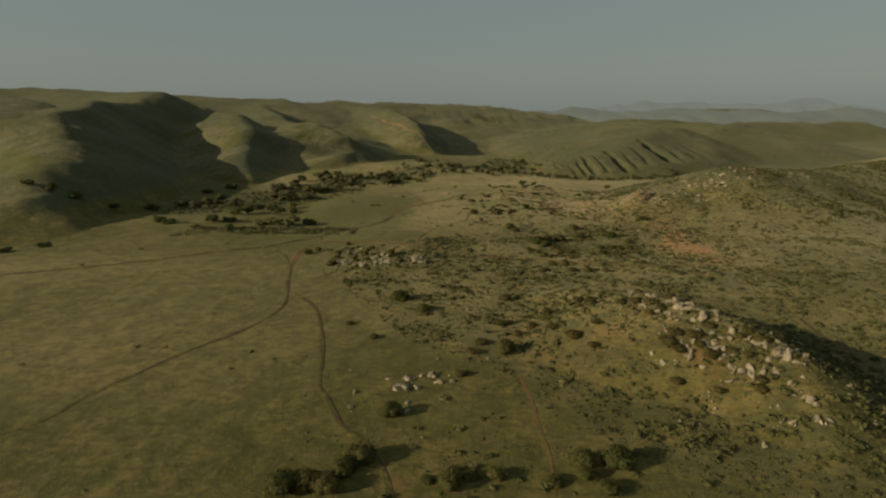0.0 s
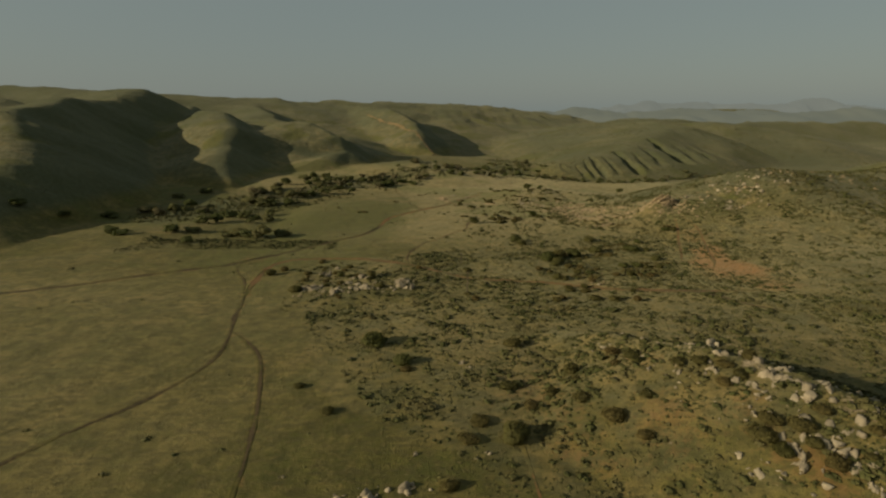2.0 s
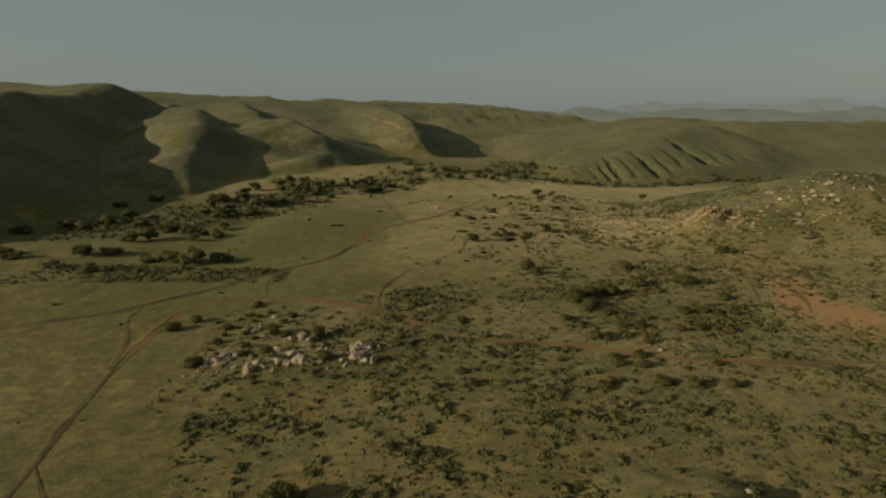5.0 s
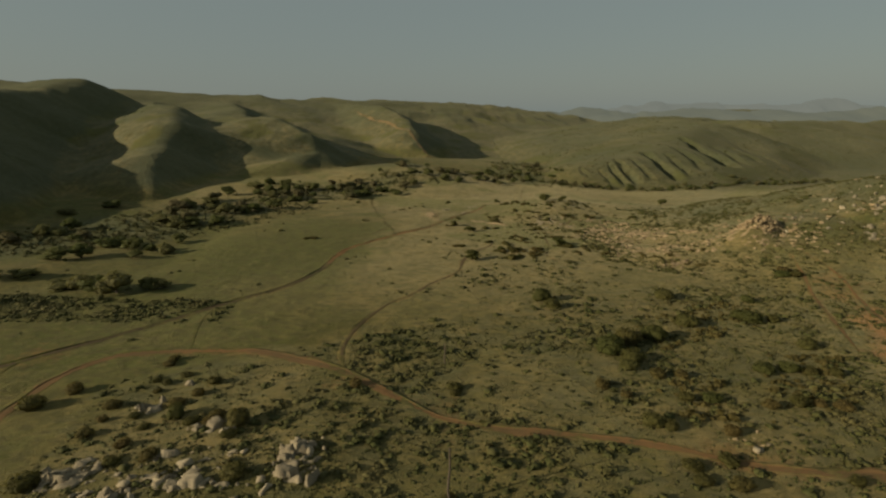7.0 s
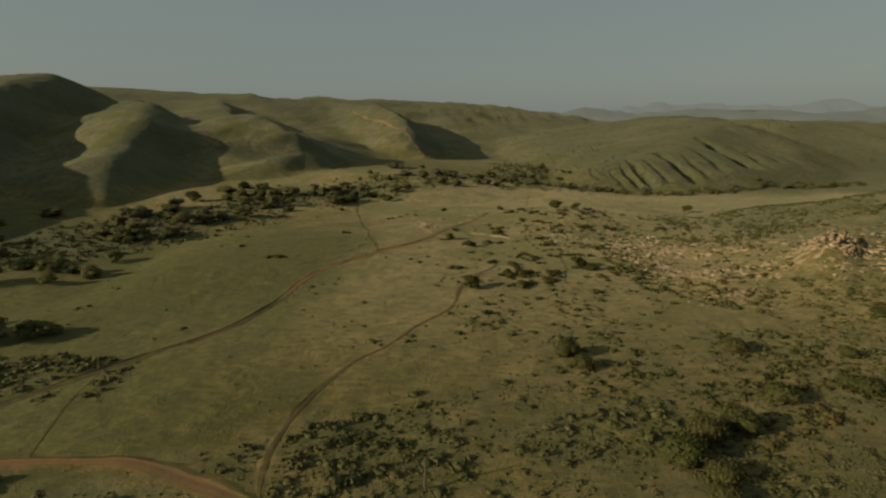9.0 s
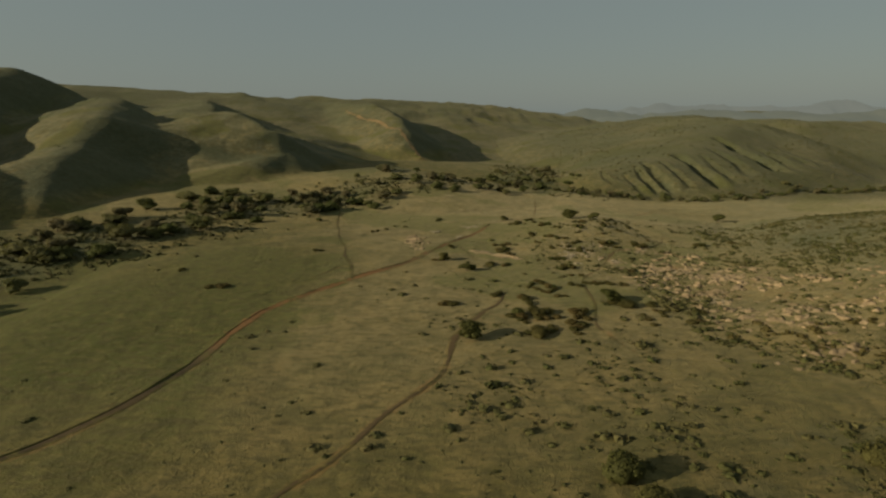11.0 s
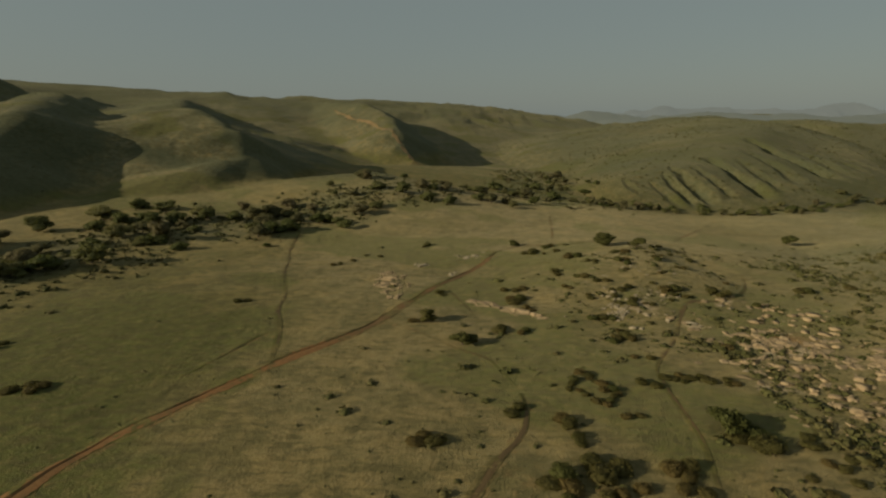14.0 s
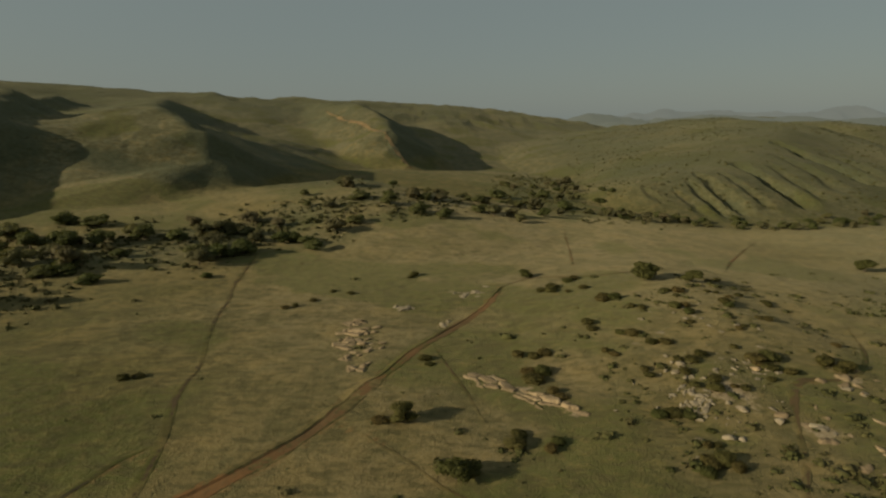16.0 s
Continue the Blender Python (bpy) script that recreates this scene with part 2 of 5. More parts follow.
def grass_colour(t):
    """Grass, dry grass, hazy sage and brush by the masks of the mesh, mottled at four scales."""
    big = noise_of(t, 0.011, 5)
    mid = noise_of(t, 0.075, 6, 0.65)
    fine = noise_of(t, 0.7, 6, 0.72)
    grain = noise_of(t, 4.0, 3, 0.7)
    hummock = noise_of(t, 0.32, 3, 0.55)
    stretch = t.nodes.new("ShaderNodeMapping")
    stretch.inputs["Rotation"].default_value, stretch.inputs["Scale"].default_value = (0, 0, 0.95), (0.34, 1, 1)
    t.links.new(t.nodes.new("ShaderNodeTexCoord").outputs["Object"], stretch.inputs["Vector"])
    streak = noise_of(t, 0.9, 4, 0.6, stretch.outputs[0])
    clump = noise_of(t, 0.14, 7, 0.68)
    lush = ramp(t, big, (0.34, (0.074, 0.074, 0.012)), (0.5, (0.094, 0.084, 0.016)), (0.66, (0.130, 0.100, 0.024)))
    lush = mix(t, ramp(t, mid, (0.47, (0, 0, 0)), (0.60, (0.85, 0.85, 0.85))), lush, (0.068, 0.074, 0.011))
    dry = ramp(t, big, (0.34, (0.140, 0.106, 0.029)), (0.5, (0.168, 0.126, 0.037)), (0.66, (0.200, 0.148, 0.050)))
    dry = mix(t, ramp(t, mid, (0.45, (0, 0, 0)), (0.60, (0.7, 0.7, 0.7))), dry, (0.112, 0.098, 0.025))
    grass = mix(t, attribute(t, "dry"), lush, dry)
    grass = mix(t, attribute(t, "pale"), grass, ramp(t, mid, (0.4, (0.205, 0.162, 0.072)), (0.6, (0.245, 0.192, 0.096))))
    # sage scrub, its grey-green also carrying the haze over far hills
    grass = mix(t, attribute(t, "sage_haze"), grass, ramp(t, mid, (0.4, (0.096, 0.102, 0.052)), (0.6, (0.126, 0.126, 0.070))))
    grass = mix(t, ramp(t, clump, (0.40, (0.85, 0.85, 0.85)), (0.53, (0, 0, 0))), grass, mix(t, 0.62, grass, (0.038, 0.044, 0.008)))
    grass = mix(t, ramp(t, clump, (0.50, (0, 0, 0)), (0.66, (0.7, 0.7, 0.7))), grass, (0.190, 0.142, 0.045))
    green = mix(t, 0.5, attribute(t, "green"), clump)
    grass = mix(t, ramp(t, green, (0.40, (0, 0, 0)), (0.66, (0.9, 0.9, 0.9))), grass, (0.064, 0.075, 0.012))
    grass = mix(t, ramp(t, fine, (0.48, (0, 0, 0)), (0.70, (0.6, 0.6, 0.6))), grass, (0.186, 0.136, 0.042))
    grass = mix(t, ramp(t, streak, (0.38, (0.75, 0.75, 0.75)), (0.50, (0, 0, 0))), grass, (0.066, 0.058, 0.016))
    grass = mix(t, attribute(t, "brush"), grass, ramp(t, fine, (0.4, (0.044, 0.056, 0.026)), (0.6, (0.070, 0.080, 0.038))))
    grass = mix(t, ramp(t, grain, (0.38, (0.5, 0.5, 0.5)), (0.52, (0, 0, 0))), grass, (0.060, 0.053, 0.015))
    grass = mix(t, 1.0, grass, (1.18, 1.13, 1.30), "MULTIPLY")
    mottle = noise_of(t, 0.42, 6, 0.68)
    grass = mix(t, ramp(t, mottle, (0.38, (0.55, 0.55, 0.55)), (0.50, (0, 0, 0))), grass, (0.050, 0.046, 0.014))
    high = mix(t, 0.14, mix(t, 0.6, mix(t, 0.5, fine, streak), mix(t, 0.4, hummock, clump)), grain)
    return grass, mid, fine, high


def make_ground_material():
    m, t, b = material("meadow", 0.95)
    grass, mid, fine, high = grass_colour(t)
    dirt = ramp(t, mid, (0.3, (0.29, 0.118, 0.036)), (0.7, (0.23, 0.108, 0.04)))
    dirt = mix(t, ramp(t, fine, (0.4, (0, 0, 0)), (0.7, (0.6, 0.6, 0.6))), dirt, (0.14, 0.09, 0.04))
    wear = t.nodes.new("ShaderNodeMath")
    wear.operation = "MULTIPLY_ADD"
    wear.inputs[1].default_value = 1.5
    t.links.new(attribute(t, "dirt"), wear.inputs[0])
    shift = ramp(t, fine, (0.35, (0, 0, 0)), (0.65, (1, 1, 1)))
    less = t.nodes.new("ShaderNodeMath")
    less.operation = "MULTIPLY_ADD"
    less.inputs[1].default_value, less.inputs[2].default_value = 0.6, -0.6
    t.links.new(shift, less.inputs[0])
    t.links.new(less.outputs[0], wear.inputs[2])
    wear.use_clamp = True
    crack = noise_of(t, 0.55, 5, 0.7)
    stone = ramp(t, fine, (0.36, (0.13, 0.095, 0.055)), (0.5, (0.30, 0.225, 0.135)), (0.66, (0.38, 0.29, 0.185)))
    shown = mix(t, 0.5, attribute(t, "bedrock"), crack)
    soil = mix(t, wear.outputs[0], grass, dirt)
    t.links.new(mix(t, ramp(t, shown, (0.55, (0, 0, 0)), (0.63, (1, 1, 1))), soil, stone), b.inputs["Base Color"])
    fuzz = t.nodes.new("ShaderNodeMapRange")      # dry stalks are fuzzy, green turf is not
    fuzz.inputs["To Min"].default_value, fuzz.inputs["To Max"].default_value = 0.04, 0.14
    t.links.new(attribute(t, "dry"), fuzz.inputs["Value"])
    t.links.new(fuzz.outputs[0], b.inputs["Sheen Weight"])
    b.inputs["Sheen Roughness"].default_value, b.inputs["Sheen Tint"].default_value = 0.5, (1.0, 0.86, 0.48, 1)
    bump(t, b, high, 1.0, 1.1)
    return m


def make_track_material(name="bare_earth", pale=1.0):
    m, t, b = material(name, 0.95)
    grass, mid, fine, high = grass_colour(t)
    patch = mix(t, 0.55, noise_of(t, 0.045, 4), attribute(t, "ochre"))
    earth = ramp(t, patch, (0.24, (0.046, 0.036, 0.018)), (0.48, (0.125, 0.080, 0.036)), (0.74, (0.27, 0.125, 0.045)))
    earth = mix(t, ramp(t, fine, (0.4, (0, 0, 0)), (0.7, (0.7, 0.7, 0.7))), earth, (0.115, 0.078, 0.036))
    earth = mix(t, 1.0, earth, (pale, pale, pale), "MULTIPLY")
    cover = mix(t, 0.5, attribute(t, "verge"), ramp(t, fine, (0.36, (0, 0, 0)), (0.64, (1, 1, 1))))
    t.links.new(mix(t, ramp(t, cover, (0.42, (0, 0, 0)), (0.58, (1, 1, 1))), earth, grass), b.inputs["Base Color"])
    bump(t, b, high, 0.8, 0.4)
    return m


def vary(tree, colour, how, dark=0.65, light=1.3):
    """Multiplies a colour by a factor that differs from thing to thing or from leaf to leaf."""
    if how == "thing":
        source = tree.nodes.new("ShaderNodeObjectInfo").outputs["Random"]
    else:
        source = tree.nodes.new("ShaderNodeNewGeometry").outputs["Random Per Island"]
    return mix(tree, 1.0, colour, ramp(tree, source, (0, (dark,) * 3), (1, (light,) * 3)), "MULTIPLY")


def make_leaf_material(name, a, b_, c_):
    """Foliage in three shades, chosen by thing, with lighter and darker leaves."""
    m, t, b = material(name, 0.75)
    pick = t.nodes.new("ShaderNodeObjectInfo").outputs["Random"]
    colour = ramp(t, pick, (0.0, a), (0.5, b_), (1.0, c_))
    colour = vary(t, colour, "leaf", 0.8, 1.2)
    t.links.new(colour, b.inputs["Base Color"])
    through_leaf = t.nodes.new("ShaderNodeBsdfTranslucent")      # some light passes through the leaves
    t.links.new(mix(t, 1.0, colour, (1.5, 1.5, 1.0), "MULTIPLY"), through_leaf.inputs["Color"])
    both = t.nodes.new("ShaderNodeMixShader")
    both.inputs[0].default_value = 0.3
    t.links.new(b.outputs[0], both.inputs[1])
    t.links.new(through_leaf.outputs[0], both.inputs[2])
    t.links.new(both.outputs[0], t.nodes["Material Output"].inputs["Surface"])
    return m


def make_scrub_material(name, a, b_, c_):
    """Foliage for joined scrub: the shade follows broad patches and single leaves."""
    m, t, b = material(name, 0.8)
    colour = ramp(t, noise_of(t, 0.13, 4), (0.36, a), (0.5, b_), (0.64, c_))
    t.links.new(vary(t, colour, "leaf", 0.8, 1.2), b.inputs["Base Color"])
    return m


def make_rock_material(name, a, b_, dark):
    m, t, b = material(name, 0.88)
    coarse = noise_of(t, 0.9, 5)
    fine = noise_of(t, 7.0, 5, 0.7)
    colour = ramp(t, coarse, (0.35, a), (0.65, b_))
    colour = mix(t, ramp(t, fine, (0.52, (0, 0, 0)), (0.7, (0.7, 0.7, 0.7))), colour, dark)
    t.links.new(vary(t, colour, "leaf", 0.7, 1.2), b.inputs["Base Color"])
    bump(t, b, fine, 0.6, 0.12)
    return m


def make_bark_material():
    m, t, b = material("bark", 0.9)
    n = noise_of(t, 6, 5, 0.7)
    t.links.new(ramp(t, n, (0.35, (0.05, 0.038, 0.027)), (0.65, (0.14, 0.11, 0.08))), b.inputs["Base Color"])
    bump(t, b, n, 0.7, 0.05)
    return m


MEADOW, EARTH, BARK = make_ground_material(), make_track_material(), make_bark_material()
PALE_EARTH = make_track_material("pale_earth", 2.0)
SHRUB_LEAF = make_leaf_material("shrub_leaf", (0.066, 0.061, 0.016), (0.083, 0.071, 0.021), (0.112, 0.081, 0.027))
OAK_LEAF = make_leaf_material("oak_leaf", (0.064, 0.069, 0.018), (0.081, 0.078, 0.022), (0.104, 0.087, 0.027))
TREE_LEAF = make_leaf_material("tree_leaf", (0.077, 0.086, 0.026), (0.101, 0.104, 0.036), (0.134, 0.122, 0.050))
GREY_LEAF = make_leaf_material("grey_leaf", (0.098, 0.094, 0.041), (0.120, 0.106, 0.050), (0.142, 0.118, 0.062))
SCRUB_LEAF = make_scrub_material("scrub_leaf", (0.052, 0.054, 0.015), (0.068, 0.065, 0.020), (0.092, 0.078, 0.029))
HILL_LEAF = make_scrub_material("hill_leaf", (0.076, 0.085, 0.039), (0.092, 0.097, 0.046), (0.110, 0.103, 0.055))
TAN_ROCK = make_rock_material("tan_rock", (0.360, 0.260, 0.148), (0.265, 0.189, 0.104), (0.117, 0.082, 0.045))
GREY_ROCK = make_rock_material("grey_rock", (0.313, 0.252, 0.164), (0.228, 0.185, 0.122), (0.117, 0.093, 0.061))


# ---- dirt tracks in the plan ----
TRACKS = []


def track(name, label, width, points):
    TRACKS.append((name, label, width, curve_through(points, 2.0)))


track("valley_road", "orange-brown rutted dirt road through the dry meadow", 1.6,
      [(-190, 158), (-150, 172), (-110, 190), (-90, 205), (-77, 212), (-66, 221), (-53, 238), (-45, 250), (-34, 266), (-29, 278), (-27, 290), (-26, 305), (-24, 316), (-19, 326),
       (-8, 343), (1, 356), (8, 371), (13, 382), (19, 392), (26, 404), (31, 418)])
track("meadow_road", "faint pale track at the edge of the rocky knoll", 0.8, [(31, 418), (38, 424), (46, 422), (57, 422), (75, 428)])
track("west_track", "narrow brown wheel track across the open grass", 0.72,
      [(-150, 22), (-110, 50), (-71, 78), (-65, 91), (-56, 111), (-49, 122), (-44, 135), (-44, 147), (-48, 163), (-52, 181), (-58, 198), (-63, 207), (-66, 214), (-66, 221)])
track("fork_track", "narrow brown wheel track beside the grey rocks", 0.72,
      [(-46, 156), (-38, 147), (-34, 140), (-31, 131), (-28, 120), (-25, 106), (-23.5, 96), (-20.5, 90), (-17, 82), (-12.5, 77), (-8.5, 70), (-6, 60), (-4, 45)])
track("loop_track", "orange dirt track curving round the scrubby rise", 1.55,
      [(-52, 182), (-54, 192), (-55, 205), (-55, 215), (-52, 222), (-45, 225), (-34, 226), (-26, 226), (-18, 223), (-8, 218), (0, 210), (8, 203), (18, 199), (28, 198), (38, 195.5), (49, 191),
       (60, 189.5), (72, 189), (95, 190)])
track("tree_track", "narrow eroded track leading up to a round oak shrub", 0.85,
      [(-8, 218), (-10, 227), (-9.5, 236), (-7.5, 246), (-4, 256), (0.5, 262), (4.5, 271), (8, 277), (12.5, 284), (14, 291), (15.2, 300), (18, 307), (22, 316), (25.5, 322), (26.8, 328), (26.6, 332)])
track("short_track", "faint worn side track in the grass", 0.4, [(-38, 226), (-40, 232), (-42.5, 240), (-44, 250)])
track("meadow_path", "dark grassy rut across the meadow", 0.45, [(-22, 336), (-18, 346), (-16, 352), (-13, 356)])
track("long_path", "narrow worn path running up the open meadow", 0.5,
      [(-10, 338), (-12, 350), (-14, 358), (-17, 367), (-18.5, 377), (-22, 388), (-25, 399), (-27, 410), (-30, 422), (-33, 445)])
track("knoll_path", "narrow brown footpath between the shrubs and flat rocks", 0.4, [(46, 294), (44, 301), (43, 306), (44, 312), (46, 320), (47, 332), (48, 339), (50, 343), (54, 349), (57, 354), (60.5, 361), (64, 367), (67, 370), (74, 371), (79, 375), (84, 382), (88, 391)])
track("thin_path", "thin worn footpath in the grass", 0.25, [(16, 387), (17, 382), (20.5, 371), (23, 361)])
track("thin_path", "thin worn footpath in the grass", 0.25, [(4.5, 361), (7.6, 359), (10.5, 356.3), (14.3, 353.1), (17.8, 349), (22.6, 345), (24.3, 341), (25.2, 338), (26.4, 334)])
track("hill_path", "thin brown footpath up the shrubby slope", 0.6, [(15.2, 110), (15.7, 97), (16.5, 88), (16.3, 81), (16.5, 74), (15.4, 62)])
track("red_path", "reddish bare path through the scrub", 0.75, [(111, 288), (107.5, 276), (103.5, 265), (97, 247), (91, 232)])
track("red_track", "reddish bare track through the scrub", 0.85, [(115, 288), (116, 276), (113.6, 264.5), (107, 244), (103, 232), (98, 222)])
track("scrub_track", "pale track through the far scrub", 1.0, [(99, 150), (98.5, 138), (98.5, 127), (100, 118)])
track("scrub_track", "pale track through the far scrub", 1.0, [(69, 188.7), (75, 187.8), (80, 184.5), (85, 177), (90, 173.5), (97, 168)])
track("far_path", "faint path on the far meadow", 0.4, [(60, 490), (58, 478), (54, 453), (50.5, 435)])
track("far_path", "faint path on the far meadow", 0.4, [(88.5, 434), (95, 445), (102, 456), (116, 476), (131, 496)])
track("ridge_road", "pale dirt road climbing the crest of the grassy spur", 3.6, [(-124, 972), (-101, 912), (-82, 872), (-66, 848), (-46, 805), (-30, 762), (-20, 738), (-13, 722), (-9, 706)])


# ---- the ground, one sheet to the horizon ----
def spaced(start, fine_to, end, step, growth, cap):
    out, s = [start], step
    while out[-1] < fine_to:
        out.append(out[-1] + step)
    while out[-1] < end:
        s = min(s * (growth if s < 4 else 1.03), cap)
        out.append(out[-1] + s)
    return out


def mesh_from(name, verts, faces, mats, smooth_=False):
    """A mesh from numpy arrays: n x 3 places, m x k corner numbers."""
    verts, faces = np.asarray(verts, np.float32), np.asarray(faces, np.int32)
    me = bpy.data.meshes.new(name)
    me.vertices.add(len(verts))
    me.vertices.foreach_set("co", verts.ravel())
    me.loops.add(faces.size)
    me.loops.foreach_set("vertex_index", faces.ravel())
    me.polygons.add(len(faces))
    me.polygons.foreach_set("loop_start", np.arange(0, faces.size, faces.shape[1], dtype=np.int32))
    me.update(calc_edges=True)
    if smooth_:
        me.polygons.foreach_set("use_smooth", np.ones(len(faces), bool))
    me.materials.append(mats)
    return me


def inside(x, y, corners):
    hit, (px, py) = np.zeros(np.shape(x), bool), corners[-1]
    for qx, qy in corners:
        cross = ((qy > y) != (py > y)) & (x < (px - qx) * (y - qy) / (py - qy + 1e-9) + qx)
        hit ^= cross
        px, py = qx, qy
    return hit


STREAM_GROVE = [(-140, 318), (-108, 372), (-96, 405), (-74, 440), (-46, 466), (-16, 498), (20, 530), (52, 552), (72, 600), (80, 680)]


def brush_cover(x, y):
    wx, wy = x + 5 * fbm(x, y, 24, 3, 101), y + 5 * fbm(x, y, 24, 3, 103)
    d, _ = along(STREAM_GROVE, wx, wy)
    cover = 0.6 * smooth(24, 8, d + 8 * fbm(x, y, 26, 3, 105)) * (1 - 0.5 * smooth(490, 530, y))
    hills = smooth(300, 360, y + 0.4 * np.abs(x)) * smooth(110, 40, x)
    on = hills > 0.02
    if on.any():
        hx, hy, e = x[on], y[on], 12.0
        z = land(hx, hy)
        # chaparral tint on slopes turned from the sun; it deepens their shade too
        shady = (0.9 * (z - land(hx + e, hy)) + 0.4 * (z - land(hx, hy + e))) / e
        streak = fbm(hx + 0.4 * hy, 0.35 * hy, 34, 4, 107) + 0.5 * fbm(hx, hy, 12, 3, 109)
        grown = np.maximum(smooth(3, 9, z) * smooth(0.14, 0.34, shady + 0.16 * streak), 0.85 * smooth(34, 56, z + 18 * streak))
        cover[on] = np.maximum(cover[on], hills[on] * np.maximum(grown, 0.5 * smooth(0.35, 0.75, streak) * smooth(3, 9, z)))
    d, _ = along([(-122, 530), (-112, 526), (-98, 533)], wx, wy)
    return np.maximum(cover, smooth(10, 5, d))


# the bare red patch: its spine and how bare the soil is
RED_EARTH = [(110, 254, 0.75), (107, 240, 1.0), (103, 224, 1.0), (101, 211, 0.95), (102, 200, 0.6)]


def bare_ground(x, y):
    """How bare the soil is: verges of the tracks, the red patch and worn spots."""
    bare = np.zeros(np.shape(x))
    near = (np.abs(x) < 220) & (y > 20) & (y < 900)
    px, py = x[near], y[near]
    spot = np.zeros(len(px))
    for name, label, width, line in TRACKS:
        d, _ = along([tuple(p) for p in line[::3]] + [tuple(line[-1])], px, py)
        spot = np.maximum(spot, 0.40 * smooth(width * 1.4, width * 0.4, d))
    wx, wy = px + 2.5 * fbm(px, py, 9, 3, 62), py + 2.5 * fbm(px, py, 9, 3, 63)
    d, (worn,) = along(RED_EARTH, wx, wy)
    spot = np.maximum(spot, worn * smooth(17, 4, d * (1 + 0.04 * np.maximum(0, py - 222))))
    for cx, cy, r in ((44, 104, 8), (53, 95, 7), (38, 117, 8), (30, 100, 8), (48, 88, 6), (22, 112, 7), (20, 126, 7), (36, 124, 6), (-3, 66, 6), (14, 100, 5), (30, 308, 8), (8, 203, 6), (-8, 214, 6), (48, 196, 6), (-64, 224, 7), (112, 268, 10), (88, 318, 14), (74, 352, 8)):
        spot = np.maximum(spot, (0.30 if cy < 130 else 0.42) * np.exp(-((px - cx) ** 2 + (py - cy) ** 2) / r ** 2))
    bare[near] = np.clip(spot + 0.25 * (fbm(px, py, 9, 3, 61) - 0.2) * (spot > 0.05), 0, 1)
    return bare


# plan places, radius and strength of fresher green grass
FRESH = ((46, 212, 4, 1.0), (-44, 358, 16, 0.9), (-36, 328, 16, 0.8), (-30, 300, 14, 0.7), (-52, 280, 15, 0.6), (-60, 310, 16, 0.7), (-17, 298, 7, 0.7), (-72, 226, 16, 0.7), (-50, 192, 9, 0.8), (30, 349, 6, 0.6), (34, 100, 14, 0.25), (20, 84, 10, 0.3), (66, 316, 12, 0.5), (10, 215, 5, 0.4), (-30, 215, 8, 0.5), (62, 330, 10, 0.5))


def fresh_grass(x, y):
    fresh = (0.35 + 0.45 * smooth(270, 310, y)) * smooth(-0.1, 0.55, fbm(x, y, 26, 4, 111))
    fresh = np.maximum(fresh, (0.78 + 0.3 * fbm(x, y, 24, 3, 112)) * smooth(-2, -34, x) * smooth(188, 228, y) * smooth(410, 350, y) * smooth(-130, -80, x))
    for cx, cy, r, strength in FRESH:
        fresh = np.maximum(fresh, strength * np.exp(-((x - cx) ** 2 + (y - cy) ** 2) / r ** 2))
    return fresh


# plan places, radii along x and y, and strength of bare rock level with the soil
LEDGES = ((72, 346, 8, 9, 1), (64, 334, 5, 4, 0.9), (84, 338, 7, 6, 0.8), (72, 322, 7, 8, 0.7), (92, 306, 14, 7, 0.65), (116, 306, 8, 8, 0.7), (25, 373, 2.2, 2, 1),
          (28.5, 370, 2.5, 2, 1), (32, 367, 2.5, 2, 1), (34.5, 363.5, 2, 2, 0.9), (61, 105, 4, 5, 0.6), (64, 94, 3, 6, 0.7), (52, 117, 5, 4, 0.5), (-9, 188, 4, 3, 0.6),
          (-24, 186, 8, 3, 0.5), (55, 367, 6, 8, 0.6), (74, 371, 3, 2, 0.8), (62, 358, 3, 3, 0.7))


def bare_rock(x, y):
    rock = np.zeros(np.shape(x))
    for cx, cy, rx, ry, strength in LEDGES:
        rock = np.maximum(rock, strength * np.exp(-((x - cx) / rx) ** 2 - ((y - cy) / ry) ** 2))
    return rock + 0.25 * fbm(x, y, 7, 3, 119) * (rock > 0.1)


SCRUB_LAND = [(-48, 212), (0, 238), (62, 272), (330, 300), (330, 120), (84, 60), (30, 62), (22, 92), (-8, 118), (-27, 153)]


